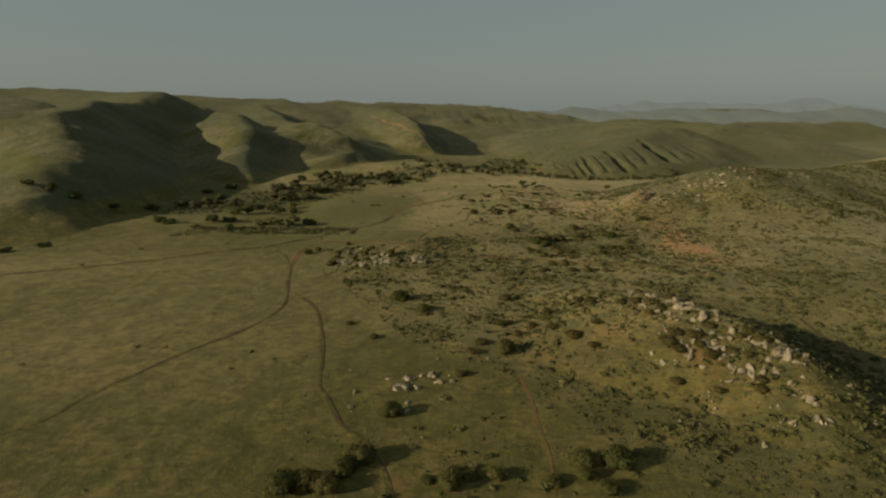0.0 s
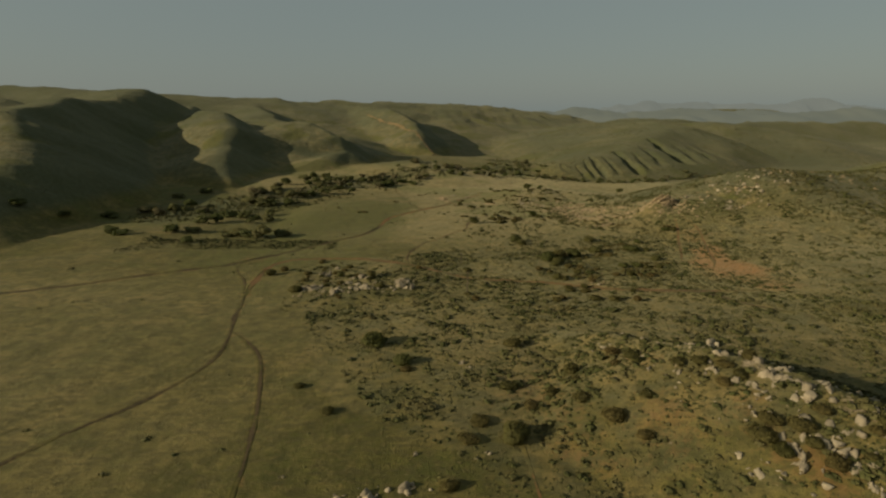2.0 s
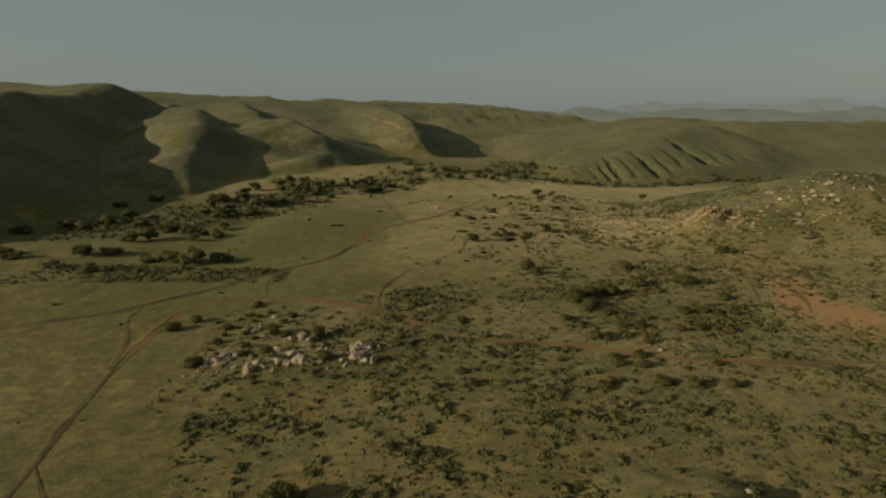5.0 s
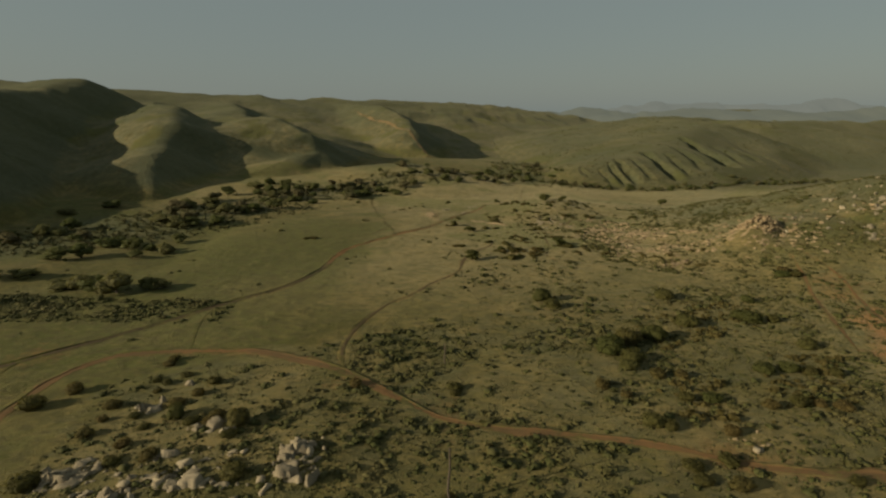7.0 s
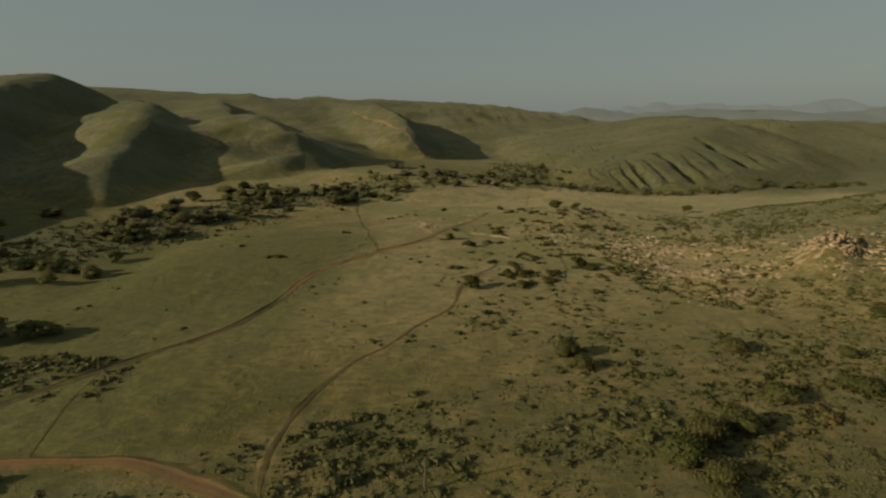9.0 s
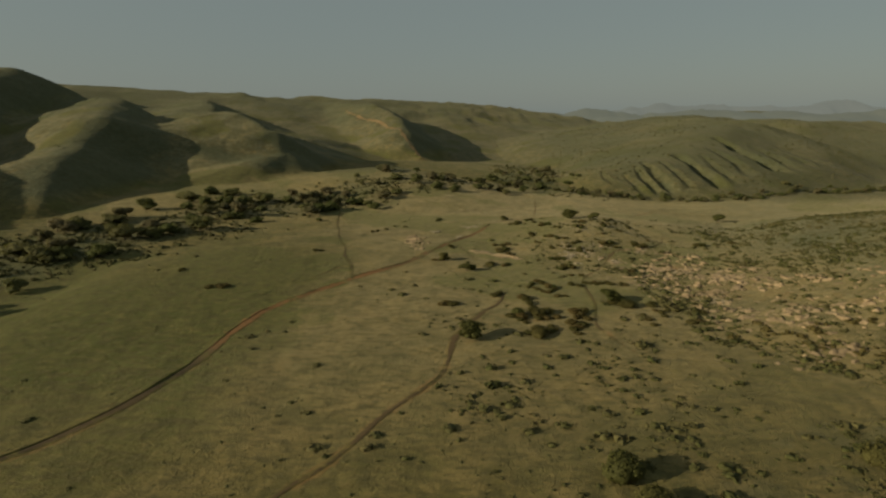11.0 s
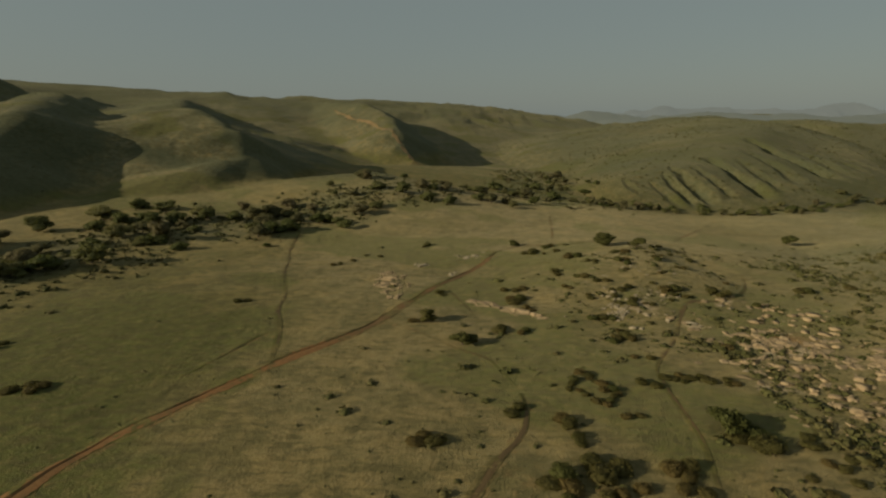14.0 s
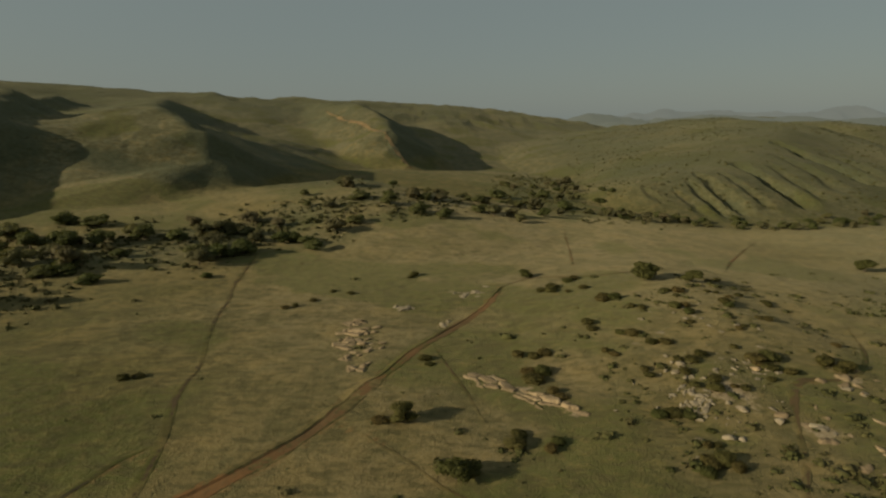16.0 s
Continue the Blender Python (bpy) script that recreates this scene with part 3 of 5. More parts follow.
def set_masks(me, x, y):
    """Where the grass is dry, greyed by sage and distant haze or under brush, stored on a mesh's corners."""
    open_meadow = smooth(215, 290, y + 0.35 * x) * smooth(545, 510, y) * smooth(-150, -105, x + 0.12 * (y - 330))
    open_meadow = open_meadow * (1 - 0.9 * smooth(-4, -32, x) * smooth(190, 230, y) * smooth(430, 370, y))
    open_meadow = open_meadow * (1 - 0.8 * smooth(95, 140, x) * smooth(270, 300, y) * smooth(450, 400, y))
    worn = np.maximum(open_meadow, 0.55 * smooth(-10, -45, x) * smooth(60, 110, y) * smooth(215, 180, y) * smooth(-260, -150, x))
    between = inside(x + 9 * fbm(x, y, 30, 3, 133), y + 9 * fbm(x, y, 30, 3, 135), SCRUB_LAND)
    worn = np.maximum(worn, (0.72 + 0.35 * fbm(x, y, 16, 3, 137)) * between * smooth(90, 130, y))
    # grows with distance: haze of the far slopes put into the colour
    sage_haze = 0.9 * np.maximum(smooth(560, 950, y + 0.5 * x), 0.72 * smooth(505, 560, y) * smooth(80, 130, x)) + 0.15 * fbm(x, y, 80, 3, 67)
    sage_haze = np.maximum(sage_haze, 0.7 * smooth(110, 190, x) * smooth(60, 100, y))
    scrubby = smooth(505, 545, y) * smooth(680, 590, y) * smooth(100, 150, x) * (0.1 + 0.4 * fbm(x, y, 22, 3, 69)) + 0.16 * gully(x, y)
    pale = (0.32 * smooth(250, 310, y) + 0.26 * smooth(350, 440, y - 0.2 * x)) * smooth(560, 505, y) * smooth(150, 95, x) * smooth(-50, -8, x + 0.25 * (430 - y)) + 0.25 * fbm(x, y, 40, 3, 113) * smooth(300, 400, y)
    sage_haze = np.maximum(sage_haze, 0.75 * smooth(92, 125, x) * smooth(275, 310, y) * smooth(470, 420, y))
    z = land(x, y)
    scrubby = np.maximum(scrubby, smooth(92, 125, x) * smooth(300, 330, y) * smooth(470, 420, y) * (0.35 + 0.4 * fbm(x, y, 20, 3, 118)))
    scrubby = np.maximum(scrubby, 0.6 * smooth(34, 66, z + 8 * fbm(x, y, 90, 3, 115)) * smooth(380, 480, y + np.abs(x)) * smooth(140, 40, x))
    scrubby = np.maximum(scrubby, smooth(530, 600, y) * smooth(90, 150, x) * (0.6 + 0.3 * fbm(x, y, 60, 3, 117)))
    # the left range takes its haze as grey-green colour too
    sage_haze = np.maximum(sage_haze, 0.92 * smooth(2, 14, z) * smooth(300, 380, y + np.abs(x) * 0.5) * smooth(60, 0, x))
    patchy = inside(x, y, SCRUB_LAND) * 0.35 * smooth(0.05, 0.6, fbm(x, y, 2.6, 2, 131) + 0.5 * fbm(x, y, 17, 3, 83))
    scrubby = np.maximum(scrubby, patchy)
    for name, value in (("dry", worn + 0.45 * np.exp(-((x - 50) / 22) ** 2 - ((y - 104) / 26) ** 2) + 0.3 * fbm(x, y, 45, 3, 65)), ("sage_haze", sage_haze), ("green", fresh_grass(x, y)), ("pale", pale), ("bedrock", bare_rock(x, y)), ("brush", np.maximum(0.85 * brush_cover(x, y), scrubby))):
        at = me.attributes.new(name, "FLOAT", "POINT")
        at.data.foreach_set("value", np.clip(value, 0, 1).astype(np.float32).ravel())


def build_ground():
    right = spaced(0, 130, 4900, 1.0, 1.013, 160)
    xs = np.array([-v for v in right[:0:-1]] + right)
    ahead = spaced(55, 435, 4900, 1.0, 1.012, 160)
    behind = spaced(0, 10, 3000, 4.0, 1.25, 400)
    ys = np.array([55 - v for v in behind[:0:-1]] + ahead)
    gx, gy = np.meshgrid(xs, ys)
    gz = land(gx, gy)
    n, m = len(xs), len(ys)
    idx = np.arange(n * m).reshape(m, n)
    quads = np.stack([idx[:-1, :-1], idx[:-1, 1:], idx[1:, 1:], idx[1:, :-1]], -1).reshape(-1, 4)
    me = mesh_from("ground", np.stack([gx, gy, gz], -1).reshape(-1, 3), quads, MEADOW, True)
    dirt = me.attributes.new("dirt", "FLOAT", "POINT")
    dirt.data.foreach_set("value", bare_ground(gx, gy).astype(np.float32).ravel())
    set_masks(me, gx, gy)
    return tagged(new("ground", me), "rolling olive dry-grass valley floor and hills", "ground", kind="structure")


ground = build_ground()


OCHRE = {"loop_track": 0.60, "red_path": 0.65, "red_track": 0.65, "ridge_road": 0.30, "knoll_path": 0.4, "hill_path": 0.7, "fork_track": 0.2, "west_track": 0.15, "tree_track": 0.32, "long_path": 0.12, "meadow_path": 0.1, "far_path": 0.75, "thin_path": 0.35}


def build_track(name, label, width, line):
    """A draped strip with two wheel ruts, a hump between them and ragged verges."""
    line = np.array(line)[:, :2]
    line = line if line[-1, 1] > line[0, 1] else line[::-1]
    step = np.gradient(line, axis=0)
    side = np.stack([step[:, 1], -step[:, 0]], -1) / np.maximum(np.hypot(step[:, 0], step[:, 1]), 1e-6)[:, None]
    run = np.arange(len(line)) * 2.0
    fade = smooth(0, 12, run) * smooth(0, 12, run[-1] - run)
    wide = 0.5 * width * (0.4 + 0.6 * fade) * (1 + 0.4 * fbm(line[:, 0], line[:, 1], 6, 3, 71))
    across = np.array([-2.6, -1.12, -0.95, -0.74, -0.45, -0.15, 0.15, 0.45, 0.74, 0.95, 1.12, 1.5])
    lift = np.array([-0.10, 0.16, 0.15, 0.03, 0.02, 0.04, 0.04, 0.02, 0.02, 0.01, -0.02, -0.16]) + (0.4 if name == "ridge_road" else 0.03)
    verge = np.array([1.0, 1.0, 0.8, 0.3, 0.05, 0.26, 0.26, 0.05, 0.3, 0.8, 1.0, 1.0])
    if width < 1.2:
        verge = np.array([1.0, 1.0, 0.85, 0.45, 0.18, 0.12, 0.12, 0.18, 0.45, 0.85, 1.0, 1.0])
    if width < 0.56 or name == "far_path":
        verge = np.clip(verge + 0.34, 0, 1)
    lip = 0.16 if width > 1.2 else 0.05
    lift[1:3] += lip - 0.16
    bank = np.clip(0.75 + 0.8 * fbm(line[:, 0], line[:, 1], 9, 3, 75), 0.1, 1.6)[:, None]
    lift = lift if width > 0.7 else 0.02 + 0.3 * lift
    lift = np.where((np.arange(12) // 2 == 0)[None, :] & (lift > 0), lift * bank, lift) if width > 0.8 else lift * np.ones((len(line), 1))
    shift = 0.25 * width * fbm(line[:, 0] + 40, line[:, 1], 14, 2, 73)
    x = line[:, 0, None] + side[:, 0, None] * (wide[:, None] * across + shift[:, None] * 0.4)
    y = line[:, 1, None] + side[:, 1, None] * (wide[:, None] * across + shift[:, None] * 0.4)
    z = land(x, y) + lift
    n, k = x.shape
    idx = np.arange(n * k).reshape(n, k)
    quads = np.stack([idx[:-1, :-1], idx[:-1, 1:], idx[1:, 1:], idx[1:, :-1]], -1).reshape(-1, 4)
    me = mesh_from(name, np.stack([x, y, z], -1).reshape(-1, 3), quads, PALE_EARTH if name == "ridge_road" else EARTH, True)
    at = me.attributes.new("verge", "FLOAT", "POINT")
    at.data.foreach_set("value", np.clip(verge[None, :] + 0.6 * (1 - fade[:, None]) + 0.5 * fbm(x, y, 6, 4, 77), 0, 1).astype(np.float32).ravel())
    ochre = np.full(x.shape, OCHRE.get(name, 0.25))
    if name == "valley_road":
        ochre = 0.15 + 0.65 * smooth(285, 305, y) - 0.15 * smooth(335, 365, y)
    at = me.attributes.new("ochre", "FLOAT", "POINT")
    at.data.foreach_set("value", ochre.astype(np.float32).ravel())
    set_masks(me, x, y)
    return tagged(new(name, me), label, "dirt track", kind="structure")


for spec in TRACKS:
    build_track(*spec)


# ---- helpers for things ----
def part(name, me, parent, label=""):
    ob = new(name, me)
    ob.parent = parent
    return tagged(ob, label) if label else ob


def thing(name, label, category, group=""):
    return tagged(new(name), label, category, group)


def leaf_cards(rng, lobes, count, size):
    """Leaf clumps: small bent quads strewn over rounded lobes (x, y, z, rx, ry, rz)."""
    lobes = np.array(lobes, float)
    weight = lobes[:, 3] * lobes[:, 5]
    which = rng.choice(len(lobes), count, p=weight / weight.sum())
    way = rng.normal(size=(count, 3))
    way[:, 2] = np.where(way[:, 2] < -0.35, -way[:, 2], way[:, 2])
    way /= np.linalg.norm(way, axis=1)[:, None]
    reach = rng.uniform(0.80, 1.16, count)[:, None]
    centre = lobes[which, :3] + way * lobes[which, 3:] * reach
    a = rng.normal(size=(count, 3)) + 0.0
    a -= (a * way).sum(1)[:, None] * way * 0.75
    a /= np.linalg.norm(a, axis=1)[:, None]
    b = np.cross(way + 0.5 * rng.normal(size=(count, 3)), a)
    b /= np.linalg.norm(b, axis=1)[:, None]
    s = size * rng.uniform(0.6, 1.4, count)[:, None]
    bend = way * s * 0.35
    corners = np.stack([centre - a * s - bend, centre - b * s * 0.7, centre + a * s - bend, centre + b * s * 0.7], 1).reshape(-1, 3)
    return corners, np.arange(count * 4).reshape(-1, 4)


def ball(level):
    bm = bmesh.new()
    bmesh.ops.create_icosphere(bm, subdivisions=level, radius=1.0)
    bm.verts.ensure_lookup_table()
    v = np.array([p.co[:] for p in bm.verts])
    f = np.array([[p.index for p in face.verts] for face in bm.faces])
    bm.free()
    return v, f


BALL1, BALL2 = ball(1), ball(2)


def crown_mesh(name, seed, lobes, leaves, size, leaf, core=0.82):
    """A crown: uneven inner masses of foliage under a loose coat of leaf clumps."""
    rng = np.random.default_rng(seed)
    vs, fs, n = [], [], 0
    v, f = leaf_cards(rng, lobes, leaves, size)
    vs.append(v)
    fs += [f[:, [0, 1, 2]], f[:, [0, 2, 3]]]
    n = len(v)
    for x, y, z, rx, ry, rz in lobes:
        bv, bf = BALL2
        swell = core + 0.13 * rng.normal(size=len(bv))
        vs.append(bv * np.array([rx, ry, rz]) * swell[:, None] + np.array([x, y, z]))
        fs.append(bf + n)
        n += len(bv)
    return mesh_from(name, np.concatenate(vs), np.concatenate(fs), leaf)


def limb_mesh(name, seed, limbs, material_):
    """Tapered, slightly crooked limbs: (from, to, thick, thin)."""
    rng = np.random.default_rng(seed)
    vs, fs, n = [], [], 0
    for p, q, r0, r1 in limbs:
        p, q = np.array(p, float), np.array(q, float)
        axis = (q - p) / np.linalg.norm(q - p)
        u = np.cross(axis, (0.31, 0.95, 0.1))
        u /= np.linalg.norm(u)
        w = np.cross(axis, u)
        rings = 4
        for k in range(rings):
            t = k / (rings - 1)
            mid = p + (q - p) * t + rng.normal(size=3) * 0.04 * np.linalg.norm(q - p) * (0 < k < rings - 1)
            for j in range(6):
                ang = j * math.pi / 3
                vs.append(mid + (u * math.cos(ang) + w * math.sin(ang)) * (r0 + (r1 - r0) * t))
        for k in range(rings - 1):
            for j in range(6):
                a, b = n + k * 6 + j, n + k * 6 + (j + 1) % 6
                fs.append((a, b, b + 6, a + 6))
        n += rings * 6
    return mesh_from(name, np.array(vs), np.array(fs), material_, True)


def shrub_kind(seed, leaf, squat):
    """Crown and stem meshes of a shrub one metre wide."""
    rng = np.random.default_rng(seed)
    lobes = [(0, 0, 0.26 * squat, 0.42, 0.40, 0.40 * squat)]
    for k in range(6):
        ang, far = k * 1.05 + rng.uniform(-0.4, 0.4), rng.uniform(0.14, 0.28)
        r = rng.uniform(0.20, 0.29)
        lobes.append((far * math.cos(ang), far * math.sin(ang), rng.uniform(0.14, 0.40) * squat, r, r * rng.uniform(0.8, 1.1), r * squat))
    crown = crown_mesh("crown", seed, lobes, 950, 0.034, leaf, 0.80)
    stems = [((0, 0, -0.12), (rng.uniform(-0.2, 0.2), rng.uniform(-0.2, 0.2), 0.3), 0.03, 0.012) for _ in range(4)]
    return crown, limb_mesh("stems", seed, stems, BARK)


SHRUB_KINDS = [shrub_kind(100 + k, SHRUB_LEAF, (0.62, 0.75, 0.55, 0.85, 0.68)[k % 5]) for k in range(8)]
DARK_SHRUB_KINDS = [shrub_kind(200 + k, OAK_LEAF, (0.8, 1.0, 0.7)[k % 3]) for k in range(4)]
SCATTER = random.Random(5)


def shrub(x, y, width, dark, label, group):
    crown, stems = SCATTER.choice(DARK_SHRUB_KINDS if dark else SHRUB_KINDS)
    ob = thing("shrub", label, "shrub", group)
    part("crown", crown, ob)
    part("stems", stems, ob)
    k = width * 0.98
    ob.matrix_basis = Matrix.LocRotScale((x, y, ground_z(x, y) - 0.03 * width), Euler((0, 0, SCATTER.uniform(0, 6.28))), (k * 1.06, k * SCATTER.uniform(0.8, 1.05), k * SCATTER.uniform(0.72, 0.98)))
    return ob


def bush(x, y, width, dark, label, group):
    """A low ragged bush of the open ground: up to three crowns grown together."""
    ob = thing("shrub", label, "shrub", group)
    ob.location = (x, y, ground_z(x, y))
    count = 1 if width < 2.6 else 2 if width < 4.2 else 3
    start = SCATTER.uniform(0, 6.28)
    for k in range(count):
        far = 0.0 if count == 1 else width * SCATTER.uniform(0.2, 0.34)
        ang = start + 6.28 * k / count + SCATTER.uniform(-0.5, 0.5)
        dx, dy, w = far * math.cos(ang), far * math.sin(ang), width * (0.92 if count == 1 else SCATTER.uniform(0.48, 0.74))
        place = Matrix.LocRotScale((dx, dy, ground_z(x + dx, y + dy) - ob.location.z - 0.03 * w), Euler((0, 0, SCATTER.uniform(0, 6.28))), (w * 1.04, w * SCATTER.uniform(0.8, 1.05), w * SCATTER.uniform(0.64, 0.84)))
        for name, me in zip(("crown", "stems"), SCATTER.choice(DARK_SHRUB_KINDS if dark and k == 0 else SHRUB_KINDS)):
            part(name, me, ob).matrix_basis = place
    return ob


def tree_kind(seed, leaf, tall):
    """Trunk, limbs and crown of a broad tree, one metre wide and about tall high."""
    rng = np.random.default_rng(seed)
    lobes, limbs = [(0, 0, 0.52 * tall, 0.28, 0.28, 0.34 * tall)], [((0, 0, -0.06), (0.02, 0.01, 0.36 * tall), 0.04, 0.026)]
    for k in range(9):
        ang, far = k * 0.7 + rng.uniform(-0.4, 0.4), rng.uniform(0.18, 0.34)
        r, z = rng.uniform(0.17, 0.26), rng.uniform(0.22, 0.72) * tall
        x, y = far * math.cos(ang), far * math.sin(ang)
        lobes.append((x, y, z, r, r * rng.uniform(0.8, 1.15), r * 0.8 * tall))
        if k < 5:
            limbs.append(((0.01, 0, rng.uniform(0.2, 0.36) * tall), (x * 0.8, y * 0.8, z), 0.02, 0.007))
    return crown_mesh("crown", seed, lobes, 1000, 0.034, leaf, 0.74), limb_mesh("trunk", seed, limbs, BARK)


OAK_KINDS = [tree_kind(320 + k, OAK_LEAF, (0.72, 0.62, 0.8)[k]) for k in range(3)]
TREE_KINDS = [tree_kind(300 + k, TREE_LEAF, (0.72, 0.85, 0.62, 0.78)[k % 4]) for k in range(6)]
GREY_TREE_KINDS = [tree_kind(340 + k, GREY_LEAF, (0.95, 1.15, 0.85)[k % 3]) for k in range(3)]


def tree(x, y, width, grey=False, label="dark olive-green oak tree with a broad uneven crown", group="trees along the dry stream"):
    crown, trunk = SCATTER.choice(GREY_TREE_KINDS if grey else OAK_KINDS if "lone" in group else TREE_KINDS)
    ob = thing("tree", label, "tree", group)
    part("trunk", trunk, ob, "rough grey-brown trunk")
    part("crown", crown, ob)
    ob.matrix_basis = Matrix.LocRotScale((x, y, ground_z(x, y) - (0.02 if "lone" in group else 0.07) * width), Euler((0, 0, SCATTER.uniform(0, 6.28))), (width, width * SCATTER.uniform(0.85, 1.15), width * (SCATTER.uniform(0.85, 1.1) if "lone" in group else SCATTER.uniform(0.68, 0.98))))
    return ob


# ---- trees and shrubs ----
for x, y, w in [(-148, 340, 8), (-142, 348, 8), (-128, 329, 6), (-110, 319, 8), (-100, 318, 8.5), (-95, 319, 6), (-88, 316, 7), (-92, 335, 6.5), (-114, 299, 7.5), (-109, 303, 7.5), (-118, 277, 8), (-111, 281, 7), (-90, 267, 8), (-84, 265.5, 8),
            (-79, 264, 8.5), (-73, 262, 9), (-67, 266, 6), (-86, 271, 7), (-101, 253, 5.5), (-94, 307, 5), (-110, 324, 8), (-64, 267, 4.5), (-173, 210, 5.2), (-167, 223, 7.0), (-138, 271, 7.0), (-145, 276, 7.0)]:
    tree(x, y, w)
for x, y, w in [(-113, 363, 10), (-105, 361, 9), (-100, 364, 8), (-91, 366, 7), (-94, 385, 9), (-88, 390, 8), (-84, 395, 9), (-76, 401, 9), (-82, 442, 9), (-76, 447, 8), (-68, 454, 7.5), (-46, 438, 8), (-42, 441, 8.5), (-37, 446, 8),
            (-30, 459, 7), (-99, 467, 9), (-100, 446, 10), (-110, 429, 9), (-110, 406, 10), (-118, 398, 10), (-84, 427, 8), (-90, 440, 7), (-70, 422, 7), (-89, 466, 8), (-72, 456, 7)]:
    tree(x, y, w)
for x, y, w in [(-49, 466, 7), (-27, 461, 6.5), (-22, 458, 6), (-19, 453, 5.5), (-13, 502, 8), (-2, 496, 7.5), (9, 490, 8), (18, 488, 7), (31, 504, 7.5), (44, 567, 9), (68, 580, 9), (72, 547, 8), (45, 496, 5), (95, 573, 7), (97, 543, 6), (-150, 390, 9), (-160, 372, 8),
            (-215, 284, 7.0), (-205, 286, 7.0), (-195, 290, 7.0), (-182, 300, 7.0), (-170, 318, 8)]:
    tree(x, y, w)
# round evergreen oaks standing alone on the meadow
for x, y, w in [(18, 300, 6.1), (37.1, 425.6, 4.4), (60.8, 414.4, 7.2), (69.2, 410.3, 5.2), (137, 451.5, 6.4), (19.2, 350.2, 4.3), (20.6, 350.6, 3.2), (12.9, 361.2, 3.8)]:
    tree(x, y, w * 0.95, label="round dark evergreen oak standing in dry grass", group="lone oaks on the meadow")
tree(50, 322, 5.0, label="tall dark bushy oak standing in green grass", group="lone oaks on the meadow")
# shrubs on the near slope
for x, y, w in [(-16, 65, 4.1), (23, 65, 4.0), (-22, 65, 5.0), (-19, 66, 4.8), (1, 66, 3.5), (-2, 67, 2.2), (16, 67, 2.8), (8, 68, 2.9), (4, 68, 2.6),
            (21, 68, 2.9), (-14, 69, 4.4), (2, 69, 2.6), (21, 71, 4.5), (26, 71, 5.1), (-12, 72, 5.4), (-9, 85, 4.4), (56, 87, 2.8), (50, 89, 2.3),
            (57, 89, 2.7), (44, 93, 2.8), (58, 95, 2.4), (52, 97, 3.2), (56, 97, 2.1), (62, 98, 3.0), (47, 100, 3.1), (51, 100, 2.6), (59, 100, 2.5),
            (4, 100, 2.7), (61, 101, 3.2), (46, 103, 4.0)]:
    shrub(x, y, w * 1.08, y < 76 or w > 4, "rounded olive-brown shrub on the grassy slope", "shrubs on the near slope")
for x, y, w in [(51, 103, 3.5), (48, 105, 3.3), (55, 105, 2.7), (32, 107, 2.7), (7, 111, 3.6), (14, 111, 4.8), (29, 112, 3.9), (46, 114, 2.7), (35, 115, 2.3),
            (49, 115, 2.9), (9, 116, 3.5), (48, 118, 2.8), (-16, 119, 2.3), (26, 119, 3.3), (53, 120, 3.4), (45, 120, 2.8), (42, 121, 3.0), (18, 121, 2.8),
            (22, 124, 2.9), (37, 126, 2.5), (27, 127, 1.9), (-23, 128, 2.2), (34, 128, 2.2), (15, 128, 3.4), (37, 129, 3.1), (27, 131, 3.5), (35, 133, 3.5),
            (-4, 135, 2.4), (-5, 138, 4.2), (18, 147, 4.4)]:
    shrub(x, y, w * 1.08, y < 76 or w > 4, "rounded olive-brown shrub on the grassy slope", "shrubs on the near slope")
for x, y, w in [(-12, 148, 5.6)]:
    shrub(x, y, w * 1.08, y < 76 or w > 4, "rounded olive-brown shrub on the grassy slope", "shrubs on the near slope")
# shrubs round the rock outcrop and along the loop track
for x, y, w in [(-25, 178, 1.5), (34, 178, 3.2), (50, 179, 3.2), (12, 179, 2.9), (56, 179, 2.6), (36, 180, 2.3), (45, 180, 3.1), (-26, 180, 1.6), (10, 184, 2.4),
            (-39, 186, 4.4), (-23, 187, 2.1), (-15, 187, 3.4), (44, 187, 3.1), (40, 188, 2.6), (58, 188, 2.4), (-31, 190, 2.1), (-27, 191, 2.6), (40, 191, 2.7),
            (45, 192, 2.9), (-32, 194, 2.4), (-19, 196, 2.5), (-39, 197, 2.5), (49, 199, 2.7), (-32, 199, 2.1), (-19, 199, 4.0), (-23, 200, 2.9), (41, 200, 2.3),
            (-26, 200, 2.6), (39, 201, 3.6), (-39, 201, 1.7)]:
    shrub(x, y, w * 1.05, w > 3.3, "dense dark-olive shrub beside pale rocks and scrub", "shrubs round the rock outcrop")
for x, y, w in [(-23, 202, 2.5), (-35, 202, 2.0), (-29, 202, 3.4), (-40, 205, 2.9), (-52, 205, 4.2), (-31, 206, 2.8), (70, 207, 3.1), (59, 207, 2.7), (67, 208, 2.3),
            (64, 208, 3.2), (-29, 209, 2.3), (47, 209, 3.0), (51, 209, 3.5), (-36, 210, 1.6), (-49, 210, 3.3), (38, 210, 2.1), (11, 210, 2.3), (-5, 212, 2.7),
            (11, 212, 2.7), (-28, 213, 2.5), (-36, 213, 1.9), (35, 213, 3.0), (-38, 214, 1.9), (-34, 216, 2.4), (50, 218, 3.0), (46, 218, 3.1), (78, 220, 2.7),
            (-39, 220, 2.3), (66, 221, 4.4), (74, 221, 3.3)]:
    shrub(x, y, w * 1.05, w > 3.3, "dense dark-olive shrub beside pale rocks and scrub", "shrubs round the rock outcrop")
